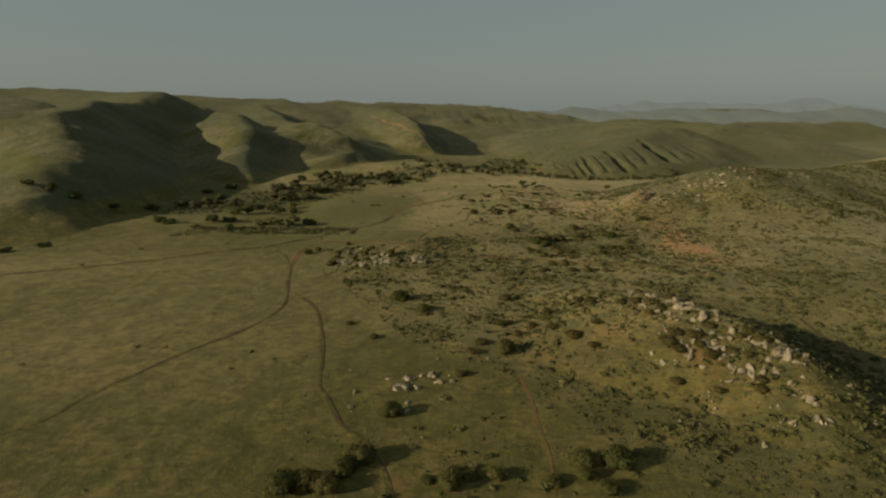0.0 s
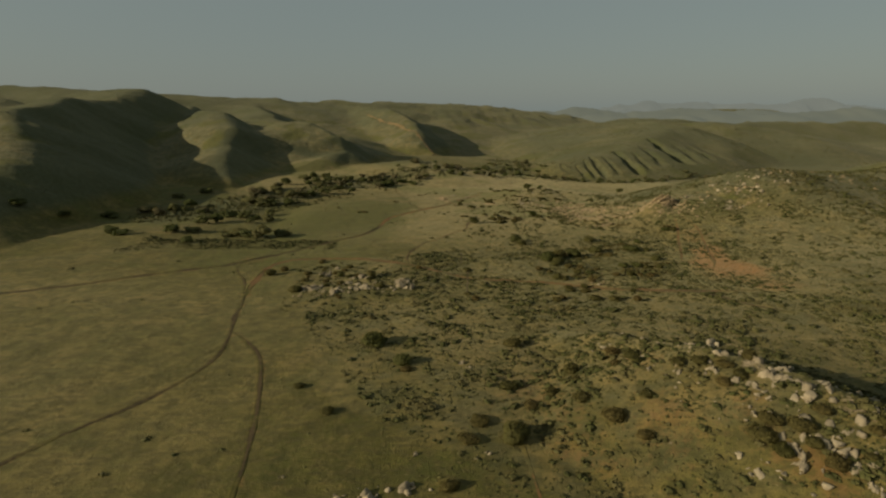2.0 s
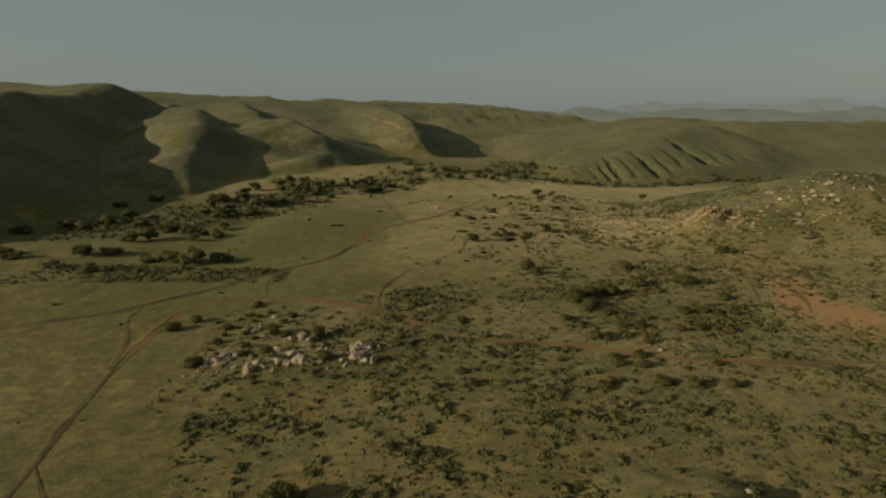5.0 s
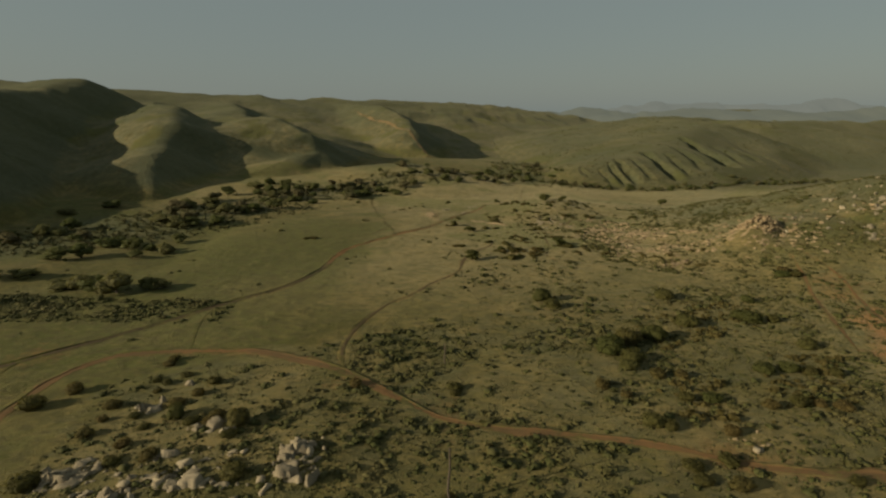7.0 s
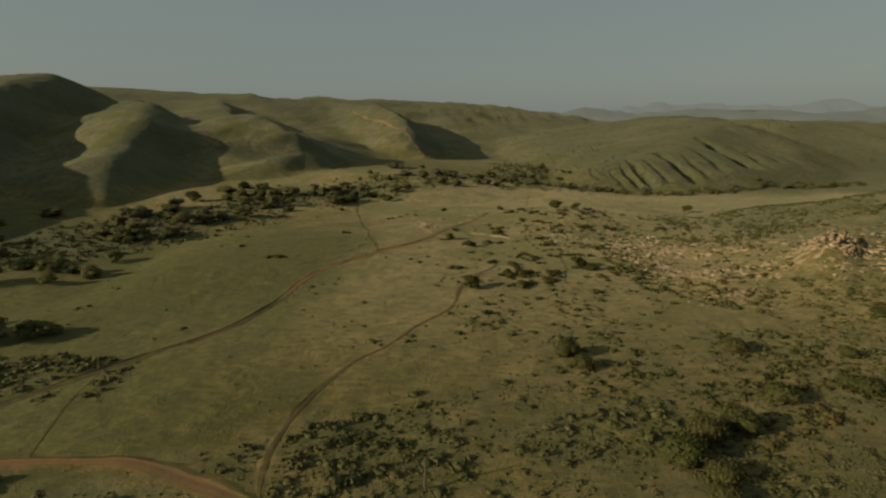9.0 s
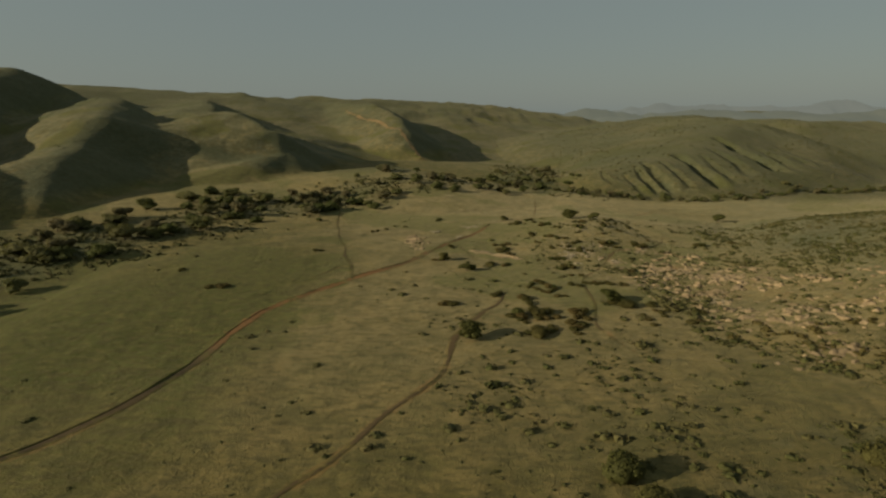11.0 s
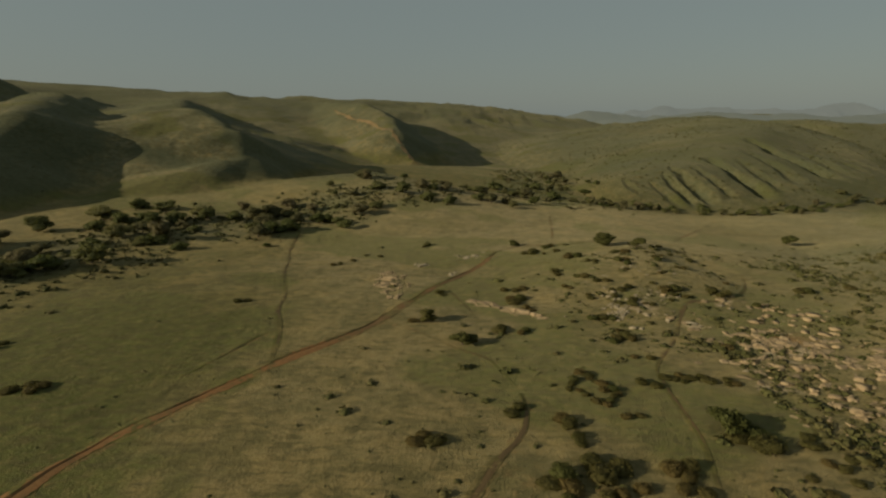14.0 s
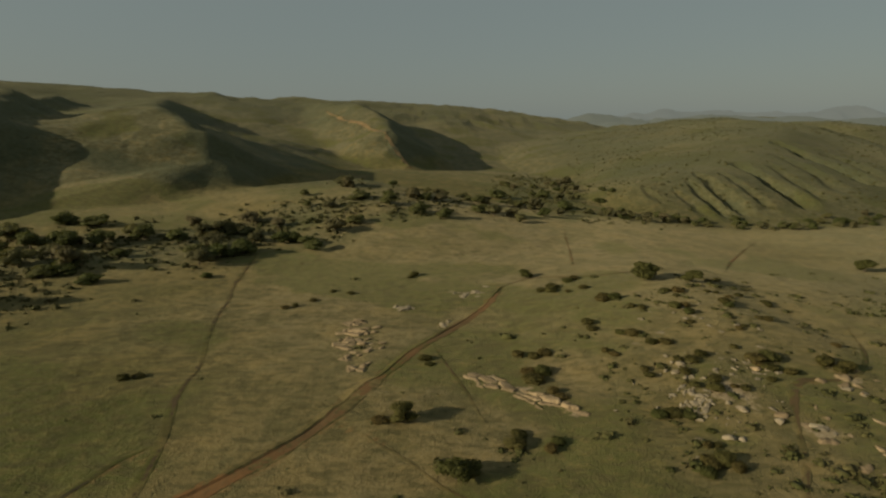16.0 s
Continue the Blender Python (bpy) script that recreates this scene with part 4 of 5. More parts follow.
for x, y, w in [(42, 221, 3.8), (71, 222, 3.9), (-39, 222, 2.2), (44, 225, 5.3), (41, 229, 6.0), (82, 234, 4.1), (46, 234, 6.6), (52, 237, 5.7), (63, 246, 6.1),
            (84, 249, 3.3), (79, 249, 6.0), (77, 251, 4.1), (35, 255, 4.8), (33, 260, 5.1), (85, 262, 3.8), (65, 264, 5.4)]:
    shrub(x, y, w * 1.05, w > 3.3, "dense dark-olive shrub beside pale rocks and scrub", "shrubs round the rock outcrop")
# shrubs on the open meadow
for x, y, w in [(104, 277, 4.8), (30, 302, 3.1), (38, 303, 2.8), (32, 304, 3.1), (34, 305, 2.2), (39, 307, 3.0), (54, 307, 1.4), (63, 309, 2.6), (29, 309, 1.9),
            (33, 310, 2.3), (54, 310, 1.5), (41, 311, 2.7), (36, 311, 1.7), (28, 312, 3.3), (58, 312, 1.3), (54, 313, 1.1), (33, 314, 3.6), (66, 314, 2.1),
            (41, 314, 3.0), (58, 315, 2.0), (61, 316, 2.1), (52, 320, 4.4), (58, 320, 2.6), (32, 320, 2.4), (14, 320, 3.0), (31, 324, 2.7), (40, 325, 2.4),
            (25, 327, 2.5), (-40, 332, 2.8)]:
    bush(x, y, w * 1.42, w > 3, "low rounded brown-green shrub in the open meadow", "shrubs on the open meadow")
for x, y, w in [(-42, 332, 2.8), (44, 334.6, 1.7), (45.8, 333.6, 1.6), (48, 336.4, 1.7), (49.6, 336.8, 1.9), (51.2, 336.2, 1.6), (52.6, 336.6, 2.0), (53.8, 335.2, 1.8), (56, 334.8, 2.0), (57.2, 334.2, 1.4), (50.4, 335.2, 1.2), (46.2, 344, 1.2), (48.6, 343.4, 1.4)]:
    bush(x, y, w * 1.42, w > 3, "low rounded brown-green shrub in the open meadow", "shrubs on the open meadow")
for x, y, w in [(34.5, 335, 2.2), (34.2, 332.9, 2.0), (36.2, 338.2, 1.6), (37.2, 337.6, 1.8), (37.6, 336, 2.0), (38.4, 334.4, 1.9), (38.8, 332.8, 2.1), (39.4, 331.2, 2.0), (36.4, 329.4, 1.9), (38, 328.8, 2.1), (35.4, 331.4, 1.2)]:
    bush(x, y, w * 1.3, w > 2, "ragged brown-olive shrub in a row of brush", "shrubs on the open meadow")
# shrubs on the grassy knoll
for x, y, w in [(10.2, 361.1, 2.3), (12.0, 362.0, 2.6), (26.3, 357.3, 3.7), (30.3, 356.1, 3.4), (31.3, 373.9, 4.6), (32.9, 367.9, 2.8), (32.8, 380.5, 3.3), (29.5, 381, 2.2), (42.8, 388.9, 3.3), (48.9, 400.6, 4.3), (52.1, 394.2, 3.1),
            (59.4, 392.5, 3.6), (47.5, 384.6, 3.5), (43.0, 378.3, 3.0), (45.5, 362.8, 3.7), (46.3, 372.1, 2.8), (52.8, 374.5, 3.2), (51.0, 380.6, 3.1), (45.6, 351.6, 3.8), (48.2, 352.4, 3.6)]:
    bush(x, y, w * 1.1, w > 3.3, "small dark shrub on the grassy rocky knoll", "shrubs on the grassy knoll")
for x, y, w in [(15.3, 378.8, 3.2), (46.1, 418.8, 3.8), (39.7, 411.5, 4.4), (63.9, 374.6, 5.0), (74.0, 373.9, 4.3), (54.0, 368.3, 3.5), (57.0, 367.5, 2.4), (62.1, 402.9, 3.4), (10.2, 428.5, 3.6), (-12.5, 404.3, 2.8),
            (-9.1, 408.9, 2.0), (-6.4, 415.8, 1.7), (-2.3, 414.0, 2.1), (-26.4, 372.4, 3.0), (92, 354, 2.4), (95, 379, 4.1), (106, 381, 3.6), (79, 400, 2.9), (75, 403, 2.1), (63, 348, 2.3), (56, 355, 1.1), (-57, 347, 2.5), (48, 356, 2.4), (69, 395, 3.4), (72, 389, 2.8), (66, 385, 2.6)]:
    bush(x, y, w * 1.1, w > 3.3, "small dark shrub on the grassy rocky knoll", "shrubs on the grassy knoll")

for k in range(24):
    bush(SCATTER.uniform(42, 80), SCATTER.uniform(356, 418), SCATTER.uniform(1.2, 2.6), k % 3 == 0, "small dark shrub on the grassy rocky knoll", "shrubs on the grassy knoll")

# trees that fill the stream's grove and the head of the valley
for k in range(118):
    i = SCATTER.randrange(len(STREAM_GROVE) - 1)
    t, (a, b) = SCATTER.random(), STREAM_GROVE[i:i + 2]
    wide = 14 + 3.0 * max(0, i - 4)
    x, y = a[0] + t * (b[0] - a[0]) + SCATTER.gauss(0, wide), a[1] + t * (b[1] - a[1]) + SCATTER.gauss(0, wide * 0.8)
    if k % 5 in (1, 3):
        tree(x, y, SCATTER.uniform(4, 8), True, "grey-green half-bare cottonwood tree in the stream grove")
    else:
        tree(x, y, SCATTER.uniform(3.0, 6.5))
for k in range(120):
    x = SCATTER.uniform(78, 330)
    foot = 536 - 0.35 * (x - 80) if x < 140 else 515 + 0.36 * (x - 140)
    y = foot + 6 * math.sin(x / 17) + abs(SCATTER.gauss(0, 9))
    tree(x, y, SCATTER.uniform(2.6, 5.5), k % 3 == 0, "grey-olive bushy tree at the foot of the scrubby hill", "trees at the foot of the scrubby hill")


# ---- wooden poles ----
def wooden_pole(x, y, height):
    """A weathered round pole with a lighter top."""
    ob = thing("wooden_pole", "weathered dark wooden pole standing in the scrub", "pole", "poles in the scrub")
    part("shaft", limb_mesh("shaft", 7, [((0, 0, -0.5), (-0.1, 0.05, height), 0.17, 0.11)], BARK), ob)
    part("pole_cap", limb_mesh("pole_cap", 8, [((-0.1, 0.05, height - 0.01), (-0.1, 0.05, height + 0.06), 0.13, 0.10)], BARK), ob, "pale weathered pole top")
    ob.location = (x, y, ground_z(x, y))


wooden_pole(10.1, 184.1, 6.7)
wooden_pole(9.5, 222.2, 3.8)


# ---- boulders and rocks ----
def rock_shape(seed, flat, corners=10, chamfer=True):
    """An angular weathered block about one metre across: a hull with chamfered edges."""
    rng = np.random.default_rng(seed)
    bm = bmesh.new()
    for _ in range(corners):
        p = rng.normal(size=3)
        p /= np.abs(p).max() ** 0.55 * np.linalg.norm(p) ** 0.45
        bm.verts.new((p[0] * 0.5, p[1] * rng.uniform(0.36, 0.5), p[2] * 0.42 * flat))
    bmesh.ops.convex_hull(bm, input=bm.verts)
    loose = [v for v in bm.verts if not v.link_faces]
    bmesh.ops.delete(bm, geom=loose, context="VERTS")
    if chamfer:
        bmesh.ops.bevel(bm, geom=bm.edges[:], offset=0.012, segments=1, affect="EDGES")
    bmesh.ops.triangulate(bm, faces=bm.faces[:])
    for v in bm.verts:
        v.co += Vector(rng.normal(size=3)) * 0.006
    bm.verts.index_update()
    verts = np.array([v.co[:] for v in bm.verts])
    faces = np.array([[v.index for v in f.verts] for f in bm.faces])
    bm.free()
    return verts, faces


ROCK_SHAPES = [rock_shape(400 + k, (0.9, 0.75, 1.15, 0.6)[k % 4]) for k in range(10)]
SLAB_SHAPES = [rock_shape(430 + k, (0.17, 0.24, 0.14)[k % 3], 16) for k in range(6)]
STONES = [rock_shape(460 + k, (0.9, 0.6, 1.1, 0.4)[k % 4], 11, False) for k in range(12)]
GREY_ROCKS = [mesh_from("boulder", v, f, GREY_ROCK) for v, f in ROCK_SHAPES]
TAN_ROCKS = [mesh_from("boulder", v, f, TAN_ROCK) for v, f in ROCK_SHAPES]
TAN_SLABS = [mesh_from("flat_rock", v, f, TAN_ROCK) for v, f in SLAB_SHAPES]
GREY_SLABS = [mesh_from("flat_rock", v, f, GREY_ROCK) for v, f in SLAB_SHAPES]


ROCK_PLACES = []


def boulder(x, y, width, meshes, label, group, lift=0.0, name="boulder"):
    ob = tagged(new(name, SCATTER.choice(meshes)), label, "rock", group)
    ROCK_PLACES.append((x, y, width))
    lean = 0.07 if name == "flat_rock" else 0.3
    turn = Euler((SCATTER.uniform(-lean, lean), SCATTER.uniform(-lean, lean), SCATTER.gauss(0.55, 0.6)))
    k = width * 1.08
    ob.matrix_basis = Matrix.LocRotScale((x, y, ground_z(x, y) + 0.03 * k + lift), turn, (k * 1.12, k * SCATTER.uniform(0.55, 0.95), k * SCATTER.uniform(0.7, 1.1)))
    return ob


# the rocky ridge
for x, y, w in [(55.8, 109.6, 2.0), (56.0, 108.8, 1.2), (56.9, 109.8, 0.9), (56.0, 110.3, 0.9), (55.5, 110.7, 1.2), (58.8, 110.5, 1.4), (59.4, 110.2, 0.7), (59.1, 111.0, 0.9), (58.6, 111.2, 1.0),
            (46.9, 108.1, 1.0), (49.7, 111.1, 1.7), (49.6, 111.7, 1.0), (50.4, 110.5, 0.8), (50.2, 110.6, 1.1), (49.5, 111.6, 1.2), (52.3, 105.8, 0.8), (53.0, 105.0, 0.9), (48.6, 100.4, 1.3),
            (48.9, 100.0, 0.9), (48.2, 100.9, 0.9), (48.7, 101.0, 0.8), (47.9, 97.7, 1.4), (47.4, 98.3, 1.0), (48.3, 98.0, 0.7), (53.9, 99.8, 1.7), (53.2, 99.9, 0.7), (54.3, 100.5, 0.9),
            (53.8, 100.7, 0.9), (53.2, 99.8, 1.0), (52.6, 99.0, 1.1)]:
    boulder(x, y, 0.85 * w ** 1.15, GREY_ROCKS, "pale tan-grey granite boulder on the rocky ridge", "boulders on the rocky ridge")
for x, y, w in [(52.3, 99.3, 0.7), (52.3, 98.6, 0.7), (62.2, 103.0, 1.4), (54.8, 92.4, 1.8), (54.6, 93.2, 0.8), (55.5, 92.5, 0.7), (53.8, 92.1, 0.9), (54.4, 91.8, 0.8), (56.8, 91.2, 1.9),
            (57.6, 90.4, 1.0), (57.1, 90.4, 1.1), (57.1, 92.1, 0.8), (56.2, 90.6, 1.3), (59.0, 91.6, 1.0), (59.3, 91.8, 0.7), (45.3, 97.7, 0.9), (44.7, 99.1, 0.8), (61.4, 148.6, 3.1),
            (60.2, 148.2, 1.6), (62.0, 149.6, 1.2), (62.5, 148.5, 1.7), (63.1, 148.6, 1.2), (62.8, 148.2, 2.2), (54.4, 114.5, 2.1), (54.3, 113.4, 0.8), (55.6, 114.5, 1.4), (53.2, 114.3, 1.6),
            (53.1, 114.7, 1.3), (42.3, 99.0, 0.8), (50.1, 96.9, 0.9)]:
    boulder(x, y, 0.85 * w ** 1.15, GREY_ROCKS, "pale tan-grey granite boulder on the rocky ridge", "boulders on the rocky ridge")
for x, y, w in [(50.6, 97.2, 0.6), (50.0, 96.6, 0.7), (53.8, 95.3, 1.0), (56.9, 97.6, 0.8), (63.3, 96.2, 0.9), (47.5, 94.2, 0.9), (52.9, 90.5, 1.0), (52.5, 90.7, 0.6), (50.8, 90.2, 0.9),
            (48.4, 89.6, 0.8), (39.0, 112.2, 0.7)]:
    boulder(x, y, 0.85 * w ** 1.15, GREY_ROCKS, "pale tan-grey granite boulder on the rocky ridge", "boulders on the rocky ridge")
for x, y, w in [(55.1, 107.8, 2.9), (58.1, 108.5, 1.5), (52.2, 104.2, 2.0), (61.5, 101.7, 2.0), (53.7, 98.6, 2.0), (48.6, 99.6, 1.4), (48.1, 97.3, 1.8), (63.0, 94.4, 2.2), (64.3, 93.8, 1.9), (64.4, 90.8, 2.2), (55.3, 92.0, 2.6), (56.9, 92.0, 2.4), (56.7, 89.6, 2.2), (54.1, 92.4, 1.5), (60.8, 86.4, 1.5), (61.0, 84.6, 1.2), (61.3, 83.4, 2.4), (61.6, 82.1, 2.2), (61.8, 81.1, 1.2), (60.3, 78.6, 1.8)]:
    boulder(x, y, 0.85 * w, GREY_ROCKS, "large pale weathered rock standing out of the rocky ridge", "boulders on the rocky ridge", 0.12)
    boulder(x + 0.45 * w * SCATTER.uniform(-1, 1), y - 0.3 * w, 0.55 * w, GREY_ROCKS, "pale weathered rock broken from the rocky ridge", "boulders on the rocky ridge", 0.05)
for x, y, w in [(60.5, 77.7, 1.2), (56.8, 79.0, 1.6), (55.8, 80.0, 1.2), (56.7, 82.9, 1.2), (47.8, 85.8, 1.1), (47.8, 88.5, 1.0), (54.0, 95.9, 1.0), (54.0, 94.0, 1.0), (50.6, 75.9, 2.0), (48.4, 121.5, 2.5), (46.1, 121.1, 1.0), (49.1, 110.1, 1.2), (46.7, 106.7, 1.2), (50.0, 108.9, 1.0), (45.6, 97.1, 1.2), (42.1, 98.1, 0.8), (40.3, 82.8, 0.8), (54.0, 78.9, 1.0)]:
    boulder(x, y, 0.85 * w, GREY_ROCKS, "large pale weathered rock standing out of the rocky ridge", "boulders on the rocky ridge", 0.12)
    boulder(x + 0.45 * w * SCATTER.uniform(-1, 1), y - 0.3 * w, 0.55 * w, GREY_ROCKS, "pale weathered rock broken from the rocky ridge", "boulders on the rocky ridge", 0.05)
# boulders in the near meadow
for x, y, w in [(-7.7, 94.8, 2.5), (-8.2, 95.6, 1.0), (-8.6, 95.9, 1.4), (-6.9, 95.4, 1.7), (-8.1, 95.6, 1.7), (-6.9, 93.9, 1.7), (-6.6, 98.2, 1.7), (-6.9, 98.7, 0.9), (-6.4, 98.8, 1.2),
            (-5.6, 98.3, 1.1), (-7.7, 98.1, 0.8), (-10.2, 98.2, 1.3), (-10.8, 98.2, 0.6), (-9.7, 98.6, 0.9), (-10.9, 98.7, 0.6), (-1.8, 99.8, 1.8), (-1.1, 100.5, 1.1), (-1.1, 99.6, 0.7),
            (-2.6, 100.2, 0.7), (-1.0, 99.9, 1.0), (-0.6, 96.5, 1.5), (-0.0, 96.0, 0.9), (-1.1, 96.5, 0.9), (-0.4, 97.3, 0.9), (2.1, 97.2, 1.2), (2.1, 97.6, 0.7), (2.0, 96.7, 0.5),
            (1.7, 96.7, 0.6), (-0.8, 107.4, 0.9), (-1.1, 106.9, 0.6)]:
    boulder(x, y, 0.92 * w ** 1.4, GREY_ROCKS, "pale grey granite boulder in short grass", "boulders in the near meadow")
for x, y, w in [(9.7, 107.5, 1.2), (9.3, 107.9, 0.7), (9.5, 108.0, 0.9), (-16.2, 92.8, 1.1), (-16.2, 92.2, 0.8), (-16.1, 92.4, 0.8), (-16.3, 93.4, 0.8), (-16.0, 87.4, 1.4), (-15.2, 87.8, 0.6),
            (-16.1, 86.6, 0.7), (-16.0, 87.0, 1.0), (-6.1, 86.3, 1.2), (-5.7, 86.7, 0.6), (-6.3, 85.8, 0.8), (-5.6, 86.2, 0.7), (-3.1, 78.0, 0.8), (-18.6, 102.3, 0.9), (-18.5, 102.1, 0.6),
            (-19.1, 102.1, 0.5), (23.1, 95.6, 0.7), (6.9, 138.1, 1.4), (6.6, 137.5, 0.6), (6.4, 138.6, 0.8), (6.5, 137.8, 0.9), (8.2, 135.9, 1.0), (7.7, 136.2, 0.6), (8.5, 136.1, 0.7),
            (23.4, 97.1, 0.8), (23.1, 97.1, 0.6)]:
    boulder(x, y, 0.92 * w ** 1.4, GREY_ROCKS, "pale grey granite boulder in short grass", "boulders in the near meadow")
# the outcrop of cracked blocks
for x, y, w in [(-35.4, 187.0, 2.0), (-34.8, 187.6, 1.2), (-34.7, 187.5, 0.9), (-35.5, 186.2, 1.1), (-36.3, 187.5, 1.5), (-34.3, 188.4, 1.5), (-34.5, 189.2, 0.7), (-33.3, 188.4, 0.8), (-33.7, 188.0, 1.0),
            (-8.3, 191.6, 1.9), (-7.3, 191.8, 0.8), (-8.9, 191.0, 1.2), (-8.6, 192.6, 0.9), (-7.8, 190.7, 1.3), (-10.6, 184.8, 1.4), (-10.8, 184.0, 0.7), (-26.5, 190.9, 1.4), (-27.1, 190.6, 0.6),
            (-26.2, 191.6, 0.8), (-26.1, 190.5, 0.6), (-20.3, 187.2, 1.7), (-19.4, 187.0, 1.3), (-20.1, 186.6, 0.9), (-19.7, 187.5, 1.2), (-19.8, 187.7, 1.2), (-17.6, 185.6, 1.5), (-16.8, 185.5, 0.9),
            (-17.7, 184.8, 0.8), (-18.2, 185.2, 0.8), (-19.8, 190.0, 1.2)]:
    boulder(x, y, 0.95 * w ** 1.4, GREY_ROCKS, "pale cracked granite block of the outcrop", "blocks of the outcrop")
for x, y, w in [(-20.4, 190.1, 0.6), (-19.2, 190.1, 0.8), (-23.5, 186.0, 1.4), (-24.0, 186.6, 0.8), (-24.4, 185.8, 0.9), (-26.6, 184.6, 1.4), (-25.8, 184.4, 0.9), (-26.4, 184.1, 0.7), (-26.6, 185.2, 0.8),
            (-24.9, 183.3, 1.2), (-25.2, 183.1, 0.6), (-25.0, 182.9, 0.7), (-30.7, 184.1, 1.3), (-30.3, 183.9, 0.6), (-31.0, 184.7, 1.0), (-30.3, 184.6, 1.0), (-28.0, 180.4, 1.4), (-27.5, 180.4, 1.0),
            (-27.3, 180.6, 0.9), (-31.3, 180.8, 1.3), (-32.0, 181.0, 0.8), (-31.7, 181.2, 0.7), (-31.8, 181.2, 0.9), (-36.3, 181.5, 1.3), (-36.8, 181.4, 0.9), (-37.1, 181.3, 0.7), (-36.3, 180.8, 0.8),
            (-36.4, 186.3, 1.4), (-35.9, 185.8, 0.8), (-36.7, 185.6, 0.8)]:
    boulder(x, y, 0.95 * w ** 1.4, GREY_ROCKS, "pale cracked granite block of the outcrop", "blocks of the outcrop")
for x, y, w in [(-36.3, 185.8, 0.8), (-32.5, 189.8, 1.0), (-32.8, 190.0, 0.7), (-16.9, 191.8, 1.3), (-16.4, 191.4, 0.7), (-17.1, 191.3, 0.8), (-16.9, 191.0, 0.7), (-32.1, 212.3, 0.9), (-32.5, 212.4, 0.6),
            (-33.4, 204.8, 1.5), (-33.0, 204.4, 0.9), (-33.5, 204.1, 0.9), (-33.9, 205.4, 0.9), (-33.6, 203.2, 1.2), (-34.1, 203.2, 0.8), (-33.4, 203.5, 0.8), (-27.6, 182.4, 1.1), (-27.2, 181.9, 0.8),
            (-27.2, 182.1, 0.7), (-31.7, 183.9, 1.0), (-31.5, 184.4, 0.7), (-28.9, 187.7, 1.0), (-29.3, 188.1, 0.7), (-29.2, 187.3, 0.7), (-20.7, 184.6, 1.2), (-21.1, 184.4, 0.9), (-20.2, 184.7, 0.7),
            (-17.2, 188.3, 1.1), (-17.9, 188.4, 0.8), (-16.6, 188.4, 0.7)]:
    boulder(x, y, 0.95 * w ** 1.4, GREY_ROCKS, "pale cracked granite block of the outcrop", "blocks of the outcrop")
for x, y, w in [(-16.8, 188.3, 0.7)]:
    boulder(x, y, 0.95 * w ** 1.4, GREY_ROCKS, "pale cracked granite block of the outcrop", "blocks of the outcrop")
for k in range(12):
    boulder(SCATTER.gauss(51, 1.6), SCATTER.gauss(197, 1.5), SCATTER.uniform(0.4, 1.1), TAN_ROCKS, "tan stone in a small pile beside the loop track", "stones piled beside the loop track")
# single rocks further on
for x, y, w in [(129.2, 313.2, 2.4), (9.7, 403.1, 2.4), (17.8, 394.9, 2.4), (24.5, 414.6, 2.2), (21.9, 411.9, 1.7), (27.2, 418.4, 1.3), (62.1, 359.6, 1.9), (63.3, 358.4, 1.0), (71.7, 368.4, 1.8),
            (73.1, 367.1, 1.5)]:
    boulder(x, y, w, GREY_SLABS, "pale weathered rock lying in dry grass", "single rocks on the meadow", 0.0, "flat_rock")
# the heap of tan blocks on its rise
for k in range(190):
    ang, r = SCATTER.uniform(0, 6.28), 8.0 * math.sqrt(SCATTER.random())
    boulder(112 + r * math.cos(ang), 308 + r * math.sin(ang), SCATTER.uniform(0.6, 1.7), TAN_ROCKS, "warm tan block in the tumbled rock heap", "blocks of the rock heap", max(0.0, 2.2 - 0.3 * r) * SCATTER.random() ** 0.8, "heap_block")
# pale rocks on the knoll behind the heap
for k in range(46):
    boulder(SCATTER.gauss(156, 14), SCATTER.gauss(311, 9), SCATTER.uniform(0.8, 2.4), GREY_ROCKS, "pale weathered block on the scrubby knoll", "blocks on the scrubby knoll", 0.0, "heap_block")
# tan slabs strewn west of the heap
for k in range(36):
    x = SCATTER.uniform(62, 108)
    boulder(x, SCATTER.gauss(318 - 0.25 * (x - 62), 11), SCATTER.uniform(0.6, 1.6), TAN_SLABS, "flat warm tan slab lying among low scrub", "slabs strewn by the heap", 0.0, "flat_rock")
# single slabs on the ledges and the knoll
for k in range(16):
    boulder(SCATTER.gauss(72, 6), SCATTER.gauss(347, 8), SCATTER.uniform(0.8, 2.0), TAN_SLABS, "broad pale tan rock slab level with the grass", "slabs of the bare ledge", -0.05, "flat_rock")
for k in range(24):
    boulder(SCATTER.gauss(51, 3.2), SCATTER.gauss(366, 4.5), SCATTER.uniform(0.3, 0.8), GREY_ROCKS, "small pale grey rock on the grassy knoll", "rocks on the grassy knoll")
for k in range(14):
    x, y = 4.6 + 1.2 * (k % 2) + SCATTER.gauss(0, 0.9), 378 + 2.4 * (k // 2) + SCATTER.gauss(0, 0.6)
    boulder(x, y, SCATTER.uniform(0.8, 1.9), TAN_SLABS, "pale flat rock in the rows beside the road", "flat rocks beside the road", 0.08, "flat_rock")


